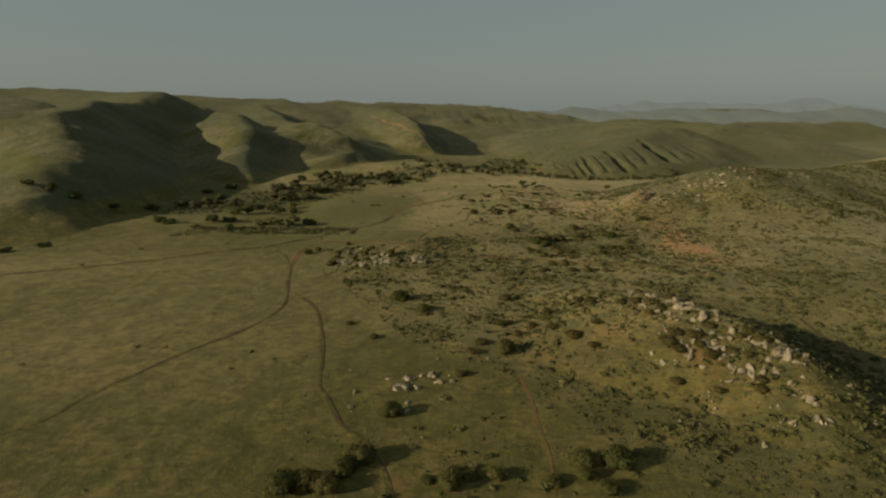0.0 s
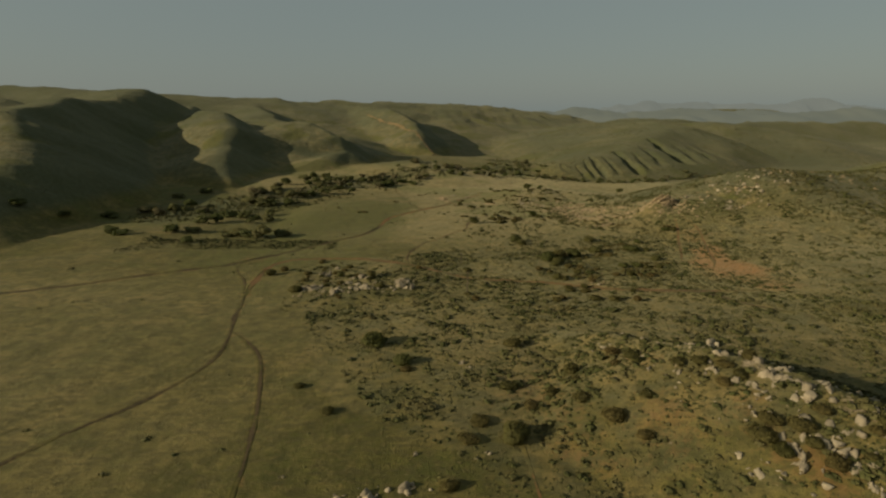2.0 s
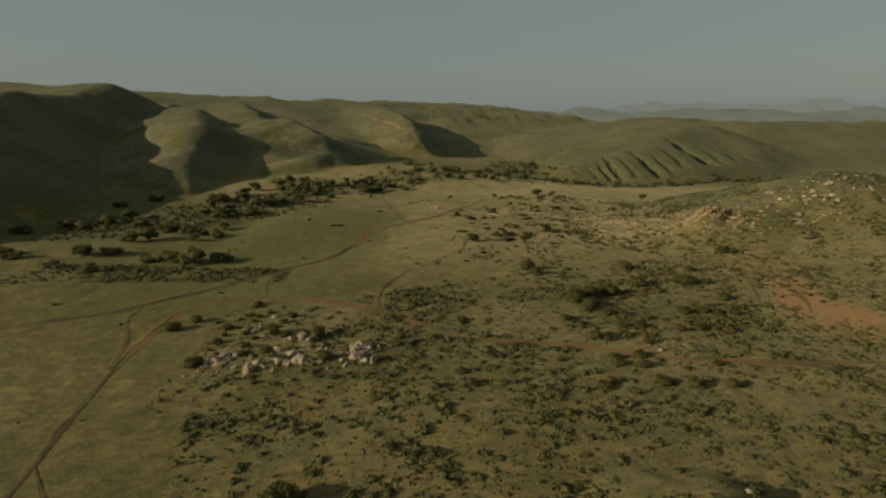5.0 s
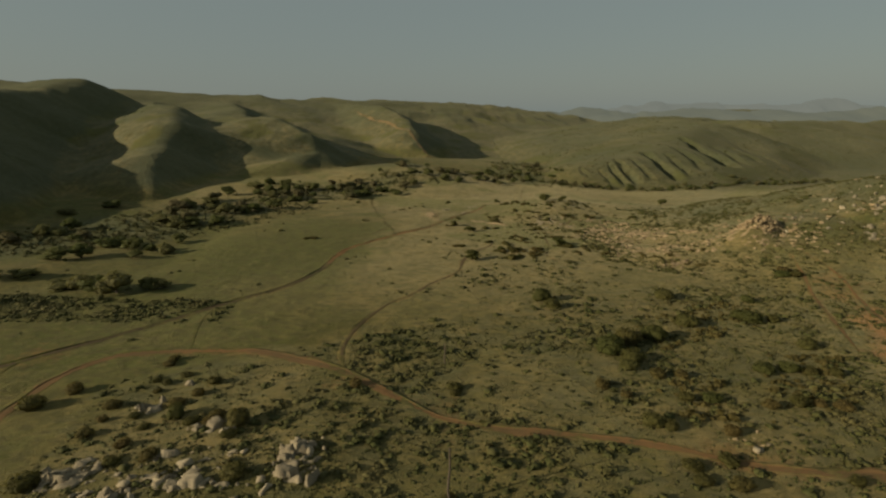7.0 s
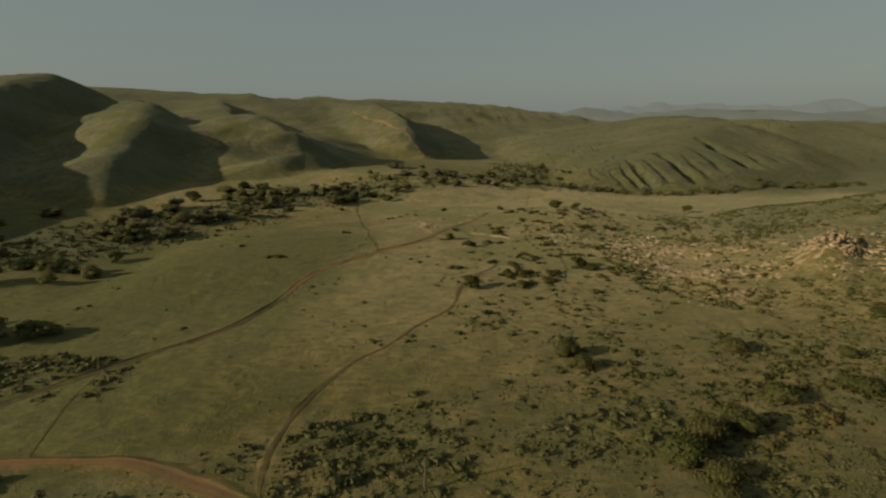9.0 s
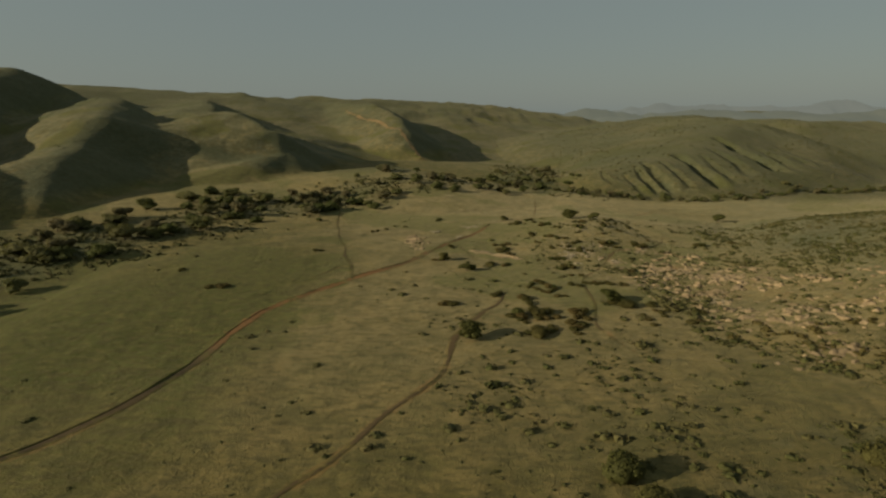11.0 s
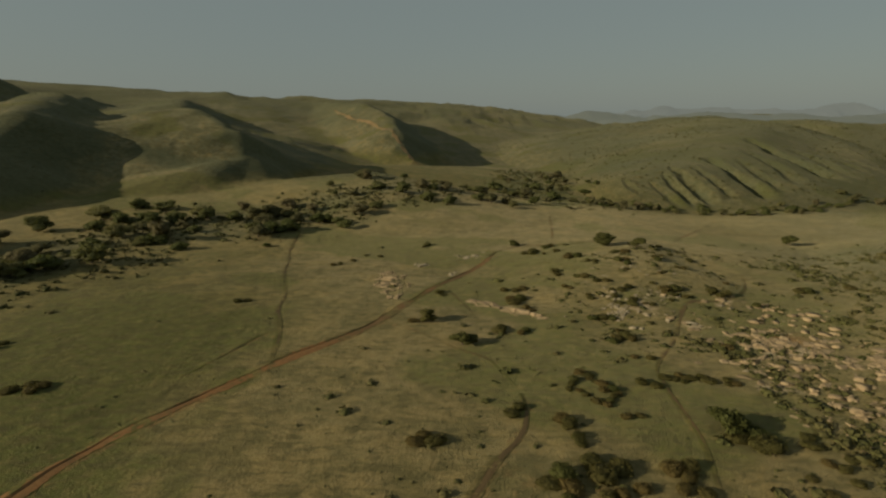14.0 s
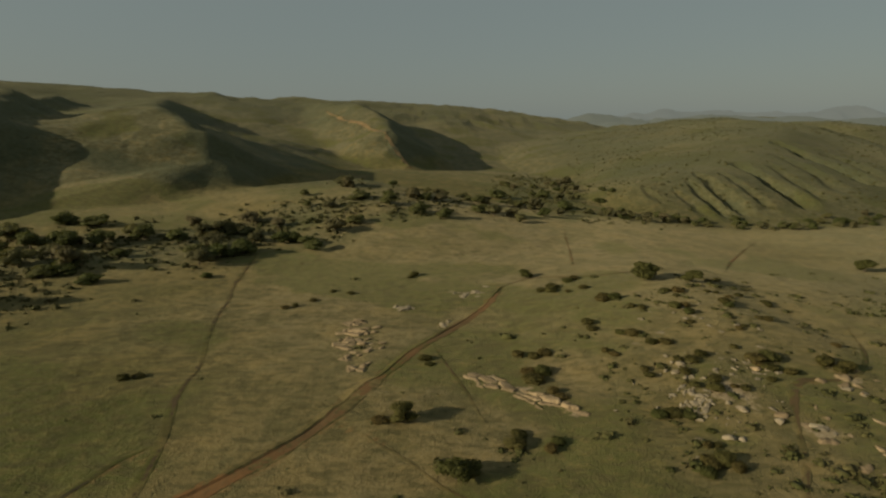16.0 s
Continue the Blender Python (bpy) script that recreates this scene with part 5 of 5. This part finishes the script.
# ---- bedrock that crops out ----
def cells(x, y, size, stretch, turn, seed):
    """Nearest jittered cell of a grid stretched along the rock's grain: its key, the gap to the next cell and the offset from its middle."""
    c, k = math.cos(turn), math.sin(turn)
    u, v = (x * c + y * k) / (size * stretch), (y * c - x * k) / size
    iu, iv = np.floor(u).astype(np.int64), np.floor(v).astype(np.int64)
    first, second, key = np.full(u.shape, 9.0), np.full(u.shape, 9.0), np.zeros(u.shape, np.int64)
    offu, offv = np.zeros(u.shape), np.zeros(u.shape)
    for du in (-1, 0, 1):
        for dv in (-1, 0, 1):
            a, b = iu + du, iv + dv
            eu, ev = a + 0.5 + 0.47 * lattice(a, b, seed) - u, b + 0.5 + 0.47 * lattice(a, b, seed + 1) - v
            d = np.abs(eu) * 0.45 + np.hypot(eu, ev) * 0.6 + np.abs(ev) * 0.25
            closer = d < first
            second = np.where(closer, first, np.minimum(second, d))
            key = np.where(closer, (a * 7919 + b * 104729) & 0xFFFFFF, key)
            first = np.where(closer, d, first)
            offu, offv = np.where(closer, eu, offu), np.where(closer, ev, offv)
    return key, second - first, offu, offv


def outcrop(name, label, x0, x1, y0, y1, density, size, tall, material_, seed, stretch=1.6, turn=0.55, step=0.25):
    """Jointed bedrock: blocks of a cell pattern stand out of the soil where the density says so."""
    gx, gy = np.meshgrid(np.arange(x0, x1, step), np.arange(y0, y1, step))
    wx, wy = gx + 0.35 * size * fbm(gx, gy, 1.8 * size, 2, seed + 3), gy + 0.35 * size * fbm(gx, gy, 1.8 * size, 2, seed + 4)
    key, gap, offu, offv = cells(wx, wy, size, stretch, turn, seed)
    luck, high, tilt_u, tilt_v = [(lattice(key, key * 0 + k, seed + 7) + 1) / 2 for k in range(4)]
    shown = density(gx, gy) > luck
    body = smooth(0.02, 0.11, gap + 0.05 * fbm(gx, gy, 0.6, 2, seed + 6)) * shown
    rise = 0.1 + 0.9 * high ** 2.2 + (tilt_u - 0.5) * 1.5 * offu + (tilt_v - 0.35) * 1.5 * offv
    gz = land(gx, gy) - 0.22 + body * (0.24 + tall * np.clip(rise, 0.0, 1.4)) + 0.05 * tall * fbm(gx, gy, 0.8, 2, seed + 5)
    n, m = gx.shape
    idx = np.arange(n * m).reshape(n, m)
    quads = np.stack([idx[:-1, :-1], idx[:-1, 1:], idx[1:, 1:], idx[1:, :-1]], -1).reshape(-1, 4)
    quads = quads[(body.ravel()[quads] > 0.02).any(1)]
    pts = np.stack([gx, gy, gz], -1).reshape(-1, 3)
    owner = key.ravel()[quads[np.arange(len(quads)), body.ravel()[quads].argmax(1)]]
    blocks = np.unique(owner)
    if len(blocks) > 140:
        used, corners = np.unique(quads, return_inverse=True)
        return tagged(new(name, mesh_from(name, pts[used], corners.reshape(-1, 4), material_)), label, "rock outcrop", kind="stuff")
    base = tagged(new(name), label, "rock outcrop")
    for block in blocks:
        used, corners = np.unique(quads[owner == block], return_inverse=True)
        part("block", mesh_from("block", pts[used], corners.reshape(-1, 4), material_), base)
    return base


def near_line(points, half):
    return lambda x, y: smooth(half, 0.3 * half, along(points, x, y)[0] + 0.5 * half * fbm(x, y, 4, 2, 141))


def spots(places):
    """Density from round patches: (x, y, rx, ry, strength)."""
    def density(x, y):
        best = np.zeros(np.shape(x))
        for cx, cy, rx, ry, strength in places:
            best = np.maximum(best, strength * np.exp(-((x - cx) / rx) ** 2 - ((y - cy) / ry) ** 2))
        return best * (0.35 + 1.1 * smooth(-0.35, 0.45, fbm(x, y, 7, 3, 143)))
    return density


outcrop("rock_ledge", "low curved ledge of pale tan rock in the grass", 20, 38, 360, 378, near_line([(22.5, 374.5), (25, 372), (28, 368.3), (30.8, 366), (34.5, 364.6)], 2.4), 1.5, 0.3, TAN_ROCK, 601, 2.4, -0.7, 0.2)
outcrop("rock_ledge", "broad bare tan rock ledges among grass and scrub", 54, 100, 312, 374, spots([(72, 346, 7, 9, 0.95), (64, 340, 5, 4, 0.8), (84, 338, 8, 7, 0.55), (72, 322, 7, 7, 0.5), (74, 369, 5, 3, 0.7), (62, 358, 3, 3, 0.6), (66, 362, 5, 3, 0.4)]), 1.35, 0.36, TAN_ROCK, 611, 1.25, 0.3)
outcrop("rock_ledge", "rows of long flat tan slabs beside the dirt road", -4, 12, 370, 402, spots([(4.2, 376, 0.9, 1.6, 1.0), (3.4, 381, 1.2, 1.8, 1.5), (2.6, 386, 1.5, 1.7, 1.4), (2.4, 391, 2.0, 1.5, 1.5), (2.6, 395.5, 2.4, 1.6, 1.5), (6, 384, 1.2, 1.5, 0.8), (6.6, 380.4, 1.4, 0.9, 1.2)]), 1.3, 0.34, TAN_ROCK, 681, 2.0, 0.05, 0.2)
outcrop("rock_field", "strewn field of warm tan bedrock below the heap", 60, 134, 282, 340, spots([(70, 318, 9, 9, 0.30), (82, 312, 10, 8, 0.36), (95, 306, 10, 8, 0.36), (105, 304, 7, 8, 0.6), (80, 293, 6, 3, 0.55), (118, 302, 12, 9, 0.22), (92, 326, 14, 6, 0.26)]), 0.95, 0.42, TAN_ROCK, 621, 1.5, 0.2, 0.3)
outcrop("rock_outcrop", "jointed pale granite outcrop among dark shrubs", -44, -4, 172, 212, spots([(-35, 187.5, 2.6, 2.4, 1.3), (-25.5, 186.5, 3, 2.6, 0.9), (-19, 186.5, 4.5, 2.2, 1.1), (-23.5, 190.5, 3.5, 1.5, 0.6), (-15.5, 187.5, 2.5, 1.8, 0.9), (-8.6, 190.3, 2.0, 3.6, 1.8), (-33, 204, 3, 2, 0.4), (-20, 197, 5, 2, 0.25)]), 1.3, 1.0, GREY_ROCK, 631, 1.7, 0.6)
outcrop("rock_outcrop", "weathered pale rocks along the crest of the rocky ridge", 34, 76, 76, 132, spots([(48, 118, 7, 6, 0.2), (56, 110, 6, 5, 0.34), (61, 101, 5, 6, 0.34), (60, 92, 6, 5, 0.28), (64, 93, 4, 7, 0.36), (52, 99, 7, 5, 0.16), (45, 108, 8, 8, 0.08)]), 0.9, 0.8, GREY_ROCK, 641, 1.4, 0.9)
outcrop("rock_outcrop", "broken grey rock showing through the grassy knoll", 40, 72, 352, 398, spots([(50.5, 365, 2.6, 4.5, 0.55), (52, 372, 4, 3, 0.3), (63, 375, 4, 4, 0.25), (47, 357, 3, 2, 0.2), (42, 358, 2.5, 1.2, 0.4), (43.5, 355.6, 2, 1, 0.4), (58, 384, 8, 8, 0.08)]), 0.62, 0.24, GREY_ROCK, 651, 1.5, 0.2, 0.16)
outcrop("rock_outcrop", "pale rocks showing through scrub on the knoll's slope", 128, 200, 286, 330, spots([(150, 308, 14, 9, 0.18), (172, 312, 12, 9, 0.15), (140, 298, 9, 6, 0.2)]), 1.2, 0.6, GREY_ROCK, 661, 1.4, 0.5, 0.35)
outcrop("rock_ledge", "flat pale rocks level with the meadow grass", 6, 30, 392, 418, spots([(9.7, 404, 1.3, 0.9, 1.3), (23.2, 413.7, 2.4, 1.2, 0.8), (25.4, 409.8, 1.6, 0.8, 0.8), (18.3, 396.4, 1.4, 0.8, 1.0)]), 0.8, 0.2, GREY_ROCK, 671, 1.6, 0.1, 0.2)


# ---- joined scrub, rocks and hill cover ----
def strewn(name, label, category, x, y, size, shapes, material_, seed, squat=1.0, sink=0.05):
    """One joined mesh of many small plants or stones that nobody could count."""
    rng = np.random.default_rng(seed)
    z = land(x, y)
    vs, fs, n = [], [], 0
    kind = rng.integers(0, len(shapes), len(x))
    for k, (v, f) in enumerate(shapes):
        pick = np.nonzero(kind == k)[0]
        if not len(pick):
            continue
        ang = rng.uniform(0, 6.28, len(pick))
        c, s = np.cos(ang)[:, None], np.sin(ang)[:, None]
        w = size[pick][:, None]
        px = (v[None, :, 0] * c - v[None, :, 1] * s) * w
        py = (v[None, :, 0] * s + v[None, :, 1] * c) * w
        pz = v[None, :, 2] * w * squat * rng.uniform(0.8, 1.2, len(pick))[:, None]
        vs.append(np.stack([px + x[pick, None], py + y[pick, None], pz + z[pick, None] - sink * w], -1).reshape(-1, 3))
        fs.append((f[None] + (np.arange(len(pick)) * len(v))[:, None, None] + n).reshape(-1, 3))
        n += len(pick) * len(v)
    ob = new(name, mesh_from(name, np.concatenate(vs), np.concatenate(fs), material_))
    return tagged(ob, label, category, kind="stuff")


def tuft_shape(seed, leaves):
    """A small bush, one metre wide, in few faces."""
    rng = np.random.default_rng(seed)
    middle, reach = np.array([0.0, 0.0, rng.uniform(0.10, 0.18)]), np.array([rng.uniform(0.36, 0.46), rng.uniform(0.26, 0.36), rng.uniform(0.18, 0.28)])
    v, f = leaf_cards(rng, [(*middle, *reach)], leaves, 0.13)
    bv, bf = BALL1
    bf = bf[bv[bf, 2].mean(1) > -0.6]
    vs = [v, bv * reach * (0.76 + 0.16 * rng.normal(size=len(bv)))[:, None] + middle]
    fs = [f[:, [0, 1, 2]], f[:, [0, 2, 3]], bf + len(v)]
    return np.concatenate(vs), np.concatenate(fs)


def tussock_shape(seed):
    """A ragged little mound of a few bent blades."""
    rng = np.random.default_rng(seed)
    v, f = BALL1
    v = v * np.array([0.5, rng.uniform(0.34, 0.48), 0.3]) * (0.85 + 0.3 * rng.normal(size=len(v)))[:, None] + np.array([0, 0, 0.12])
    return v, f[v[f, 2].mean(1) > -0.05]


TUFTS = [tuft_shape(500 + k, 13) for k in range(10)]
TUSSOCKS = [tussock_shape(540 + k) for k in range(8)]


def candidates(seed, count, x0, x1, y0, y1):
    rng = np.random.default_rng(seed)
    return rng.uniform(x0, x1, count), rng.uniform(y0, y1, count), rng.random(count), rng.random(count)


def off_tracks(x, y):
    clear = np.ones(len(x), bool)
    for name, label, width, line in TRACKS:
        d, _ = along([tuple(p) for p in line[::3]] + [tuple(line[-1])], x, y)
        clear &= d > 0.5 * width + 0.5
    return clear


def build_scrub():
    x, y, u, w = candidates(21, 320000, -130, 340, 50, 440)
    area = 470 * 390
    rate = 0.004 + 0.035 * smooth(0.0, 0.6, fbm(x, y, 40, 3, 81)) * (x > -30)
    rate = np.maximum(rate, 0.22 * inside(x, y, [(-9, 219), (0, 239), (40, 258), (70, 262), (120, 240), (130, 180), (60, 172), (-4, 172)]))
    rate = np.maximum(rate, 0.34 * inside(x, y, SCRUB_LAND))
    d, _ = along([(40, 140), (48, 123), (57, 111), (66, 100), (72, 85), (82, 68)], x, y)
    rate = np.maximum(rate, 0.5 * smooth(26, 8, d))
    rate = np.maximum(rate, 0.9 * inside(x, y, [(50, 124), (60, 111), (68, 102), (72, 92), (84, 92), (84, 110), (64, 130)]))
    rate = np.maximum(rate, 0.7 * inside(x, y, [(-125, 270), (-83, 258), (-40, 255), (-38, 240), (-70, 241), (-125, 240)]))
    rate = np.maximum(rate, 0.42 * inside(x, y, [(100, 262), (60, 300), (60, 350), (110, 370), (330, 400), (330, 262)]))
    rate = np.maximum(rate, 0.11 * inside(x, y, [(40, 345), (40, 400), (110, 420), (200, 430), (200, 345)]))
    rate = np.maximum(rate, 0.30 * inside(x, y, [(96, 330), (104, 400), (160, 420), (330, 430), (330, 345)]))
    rate = np.maximum(rate, 0.4 * inside(x, y, [(-40, 166), (-42, 198), (-18, 216), (8, 206), (6, 164)]))
    rate = np.maximum(rate, 0.15 * inside(x, y, [(8, 262), (14, 290), (28, 302), (60, 300), (62, 262), (24, 250)]))
    rate = np.where(x > 190, 1.0, 1.9) * rate * (0.32 + 1.25 * smooth(-0.35, 0.45, fbm(x, y, 13, 3, 83)))
    rate = np.where(inside(x, y, [(62, 330), (66, 300), (100, 294), (126, 296), (190, 300), (232, 330), (220, 356), (120, 335), (90, 350)]), 0.7 * rate, rate)
    rate = rate * (1 - 0.9 * np.exp(-(((x - 104) * 0.9 + (y - 220) * 0.25) / 12) ** 2 - (((y - 220) * 0.95 - (x - 104) * 0.3) / 16) ** 2))
    keep = (u < rate * area / len(x)) & off_tracks(x, y)
    x, y, w = x[keep], y[keep], w[keep]
    strewn("scrub", "low olive and brown scrub bushes scattered over dry grass", "scrub", x, y, (0.30 + 0.6 * w + 2.0 * w ** 6) * (1.08 + 0.3 * fbm(x, y, 14, 2, 85)) * np.where(x > 190, 1.4, 1.0), TUFTS, SCRUB_LEAF, 31, 0.62)


def build_hill_cover():
    x, y, u, w = candidates(22, 120000, -640, 120, 290, 1150)
    area = 760 * 860
    e = 3.0
    east = land(x, y) - land(x + e, y)
    north = land(x, y) - land(x, y + e)
    shady = (east * 0.88 + north * 0.47) / e
    z = land(x, y)
    rate = (0.0010 + 0.02 * smooth(0.30, 0.5, shady + 0.10 * fbm(x, y, 30, 3, 87))) * smooth(4, 12, z)
    rate = 0.5 * np.maximum(rate, 0.06 * brush_cover(x, y))
    keep = u < rate * area / len(x)
    strewn("hillside_chaparral", "dark green chaparral on the shady hill flanks", "chaparral", x[keep], y[keep], 0.9 + 1.1 * w[keep] ** 2, TUFTS, HILL_LEAF, 32, 0.6)
    x, y, u, w = candidates(23, 60000, 70, 520, 505, 1000)
    area = 450 * 495
    rate = 0.008 + 0.024 * smooth(-0.2, 0.5, fbm(x, y, 45, 4, 89)) + 0.10 * smooth(532, 516, y + 4 * fbm(x, y, 30, 2, 90)) * (x < 340) + 0.02 * gully(x, y)
    rate = rate * smooth(-12, -5, land(x, y) - 0.05 * np.maximum(0, 560 - y))
    keep = u < rate * area / len(x)
    strewn("hill_scrub", "grey-olive scrub covering the long gullied hill", "scrub", x[keep], y[keep], 1.0 + 1.8 * w[keep] ** 2, TUFTS, SCRUB_LEAF, 33, 0.8)


def build_loose_rocks():
    x, y, u, w = candidates(24, 90000, -60, 235, 60, 430)
    area = 295 * 370
    d, _ = along([(40, 140), (48, 123), (57, 111), (66, 100), (72, 85), (80, 72)], x, y)
    rate = 0.5 * smooth(16, 3, d)
    rate = np.maximum(rate, 0.85 * smooth(0.0, 0.5, fbm(x, y, 11, 3, 97)) * inside(x, y, [(62, 330), (66, 306), (100, 296), (122, 300), (120, 318), (104, 330), (80, 340)]))
    rate = np.maximum(rate, 0.22 * inside(x, y, [(58, 330), (66, 356), (88, 360), (96, 340), (70, 312)]))
    rate = np.maximum(rate, 0.38 * inside(x, y, [(-38, 179), (-38, 192), (-16, 194), (-14, 184)]))
    rate = np.maximum(rate, 0.5 * smooth(-0.1, 0.5, fbm(x, y, 12, 3, 99)) * inside(x, y, [(118, 300), (130, 325), (180, 345), (232, 360), (232, 320), (180, 290), (140, 292)]))
    rate = np.maximum(rate, 0.45 * inside(x, y, [(47, 357), (50, 378), (65, 380), (60, 358)]))
    rate = np.maximum(rate, 0.4 * inside(x, y, [(62, 330), (65, 346), (70, 358), (78, 372), (92, 368), (88, 350), (74, 332)]))
    rate = np.maximum(rate, 1.2 * np.exp(-((x - 112) ** 2 + (y - 308) ** 2) / 13 ** 2))
    for cx, cy, width in ROCK_PLACES:
        if cy < 240:
            rate = np.maximum(rate, 0.45 * np.exp(-((x - cx) ** 2 + (y - cy) ** 2) / (0.5 + width) ** 2))
    keep = u < 0.45 * rate * area / len(x)
    tan = keep & (x > 61) & (y > 290)
    grey = keep & ~tan
    strewn("scattered_tan_rocks", "warm tan rocks strewn over the low scrubby rise", "rocks", x[tan], y[tan], 0.4 + 2.4 * w[tan] ** 3.5, STONES, TAN_ROCK, 34, 0.42, -0.04)
    strewn("scattered_grey_rocks", "pale grey rocks strewn over the rocky slopes", "rocks", x[grey], y[grey], 0.25 + 1.5 * w[grey] ** 3.5, STONES, GREY_ROCK, 35, 0.7, -0.06)


def build_undergrowth():
    x, y, u, w = candidates(25, 110000, -230, 120, 235, 700)
    d, _ = along(STREAM_GROVE, x, y)
    rate = 0.26 * smooth(30, 8, d + 12 * fbm(x, y, 22, 3, 95)) * (1 - 0.7 * smooth(490, 530, y))
    keep = (u < rate * 350 * 465 / len(x)) & off_tracks(x, y)
    strewn("grove_undergrowth", "dark olive undergrowth between the stream's trees", "undergrowth", x[keep], y[keep], 0.9 + 2.2 * w[keep] ** 2, TUFTS, SCRUB_LEAF, 36, 0.9)


def build_thickets():
    x, y, u, w = candidates(26, 30000, 20, 120, 170, 330)
    rate = 0.0
    for corners in THICKETS:
        rate = np.maximum(rate, 0.30 * inside(x + 3 * fbm(x, y, 12, 3, 121), y + 3 * fbm(x, y, 12, 3, 123), corners))
    rate = rate * smooth(-0.45, 0.2, fbm(x, y, 10, 3, 125))
    keep = (u < rate * 100 * 160 / len(x)) & off_tracks(x, y)
    strewn("thicket", "dense low thicket of olive-brown brush", "scrub", x[keep], y[keep], 1.1 + 1.9 * w[keep] ** 2, TUFTS, SHRUB_LEAF, 37, 0.75)


THICKETS = [[(45, 233), (51, 251), (73, 259), (90, 256), (81, 243), (58, 234)], [(69, 229), (90, 233), (68, 205), (55, 205)], [(48, 216), (56, 214), (51, 205), (42, 204)],
            [(66, 300), (74, 292), (92, 290), (92, 300), (76, 306)]]


def build_tufts():
    """Knee-high tufts that speckle the scrubby ground."""
    x, y, u, w = candidates(27, 200000, -45, 150, 62, 262)
    rate = 1.0 * inside(x + 8 * fbm(x, y, 25, 3, 151), y + 8 * fbm(x, y, 25, 3, 153), SCRUB_LAND) + 0.1 * (x > -30)
    rate = rate * (0.15 + 1.2 * smooth(-0.3, 0.5, fbm(x, y, 8, 3, 155)))
    keep = (u < rate * 195 * 200 / len(x)) & off_tracks(x, y)
    strewn("low_tufts", "knee-high olive and brown tufts between the scrub bushes", "scrub", x[keep], y[keep], 0.22 + 0.5 * w[keep] ** 2, TUSSOCKS, SCRUB_LEAF, 38, 0.8)
    x, y, u, w = candidates(28, 60000, -70, 70, 225, 430)
    rate = 0.10 * smooth(-0.1, 0.6, fbm(x, y, 12, 3, 157))
    keep = (u < rate * 140 * 205 / len(x)) & off_tracks(x, y)
    strewn("low_tufts", "small dark tufts in the dry meadow grass", "scrub", x[keep], y[keep], 0.2 + 0.5 * w[keep] ** 3, TUSSOCKS, SCRUB_LEAF, 39, 0.6)


build_scrub()
build_tufts()
build_thickets()
build_undergrowth()
build_hill_cover()
build_loose_rocks()


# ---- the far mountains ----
def far_material(name, a, b_, haze_glow):
    """A backdrop whose emission stands in for the bright haze in front of it."""
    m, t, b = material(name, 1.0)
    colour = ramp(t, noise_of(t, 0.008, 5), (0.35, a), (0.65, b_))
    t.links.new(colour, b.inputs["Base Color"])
    b.inputs["Emission Color"].default_value = (*haze_glow, 1)
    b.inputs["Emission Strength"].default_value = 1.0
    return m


def build_mountains(name, label, crest, depth, seed, a, b_, haze_glow):
    """A long range: a crest line with buttresses running down on both sides."""
    xs = np.arange(crest[0][0], crest[-1][0], 14.0)
    ys = np.linspace(-1, 1, 41)
    line = np.interp(xs, [p[0] for p in crest], [p[2] for p in crest])
    far = np.interp(xs, [p[0] for p in crest], [p[1] for p in crest])
    gx, gt = np.meshgrid(xs, ys)
    gy = far[None, :] + gt * depth
    fold = 1 - np.abs(gt) ** 0.9
    gz = -15 + (line[None, :] + 15 + 13 * fbm(gx, gx * 0, 190, 5, seed, 0.6)) * np.clip(fold + 0.22 * fold * (1 - fold) * 4 * fbm(gx, gy, 170, 4, seed + 5), 0, 1.1)
    n, m = len(xs), len(ys)
    idx = np.arange(n * m).reshape(m, n)
    quads = np.stack([idx[:-1, :-1], idx[:-1, 1:], idx[1:, 1:], idx[1:, :-1]], -1).reshape(-1, 4)
    me = mesh_from(name, np.stack([gx, gy, gz], -1).reshape(-1, 3), quads, far_material(name, a, b_, haze_glow), True)
    return tagged(new(name, me), label, "mountain range", kind="structure")


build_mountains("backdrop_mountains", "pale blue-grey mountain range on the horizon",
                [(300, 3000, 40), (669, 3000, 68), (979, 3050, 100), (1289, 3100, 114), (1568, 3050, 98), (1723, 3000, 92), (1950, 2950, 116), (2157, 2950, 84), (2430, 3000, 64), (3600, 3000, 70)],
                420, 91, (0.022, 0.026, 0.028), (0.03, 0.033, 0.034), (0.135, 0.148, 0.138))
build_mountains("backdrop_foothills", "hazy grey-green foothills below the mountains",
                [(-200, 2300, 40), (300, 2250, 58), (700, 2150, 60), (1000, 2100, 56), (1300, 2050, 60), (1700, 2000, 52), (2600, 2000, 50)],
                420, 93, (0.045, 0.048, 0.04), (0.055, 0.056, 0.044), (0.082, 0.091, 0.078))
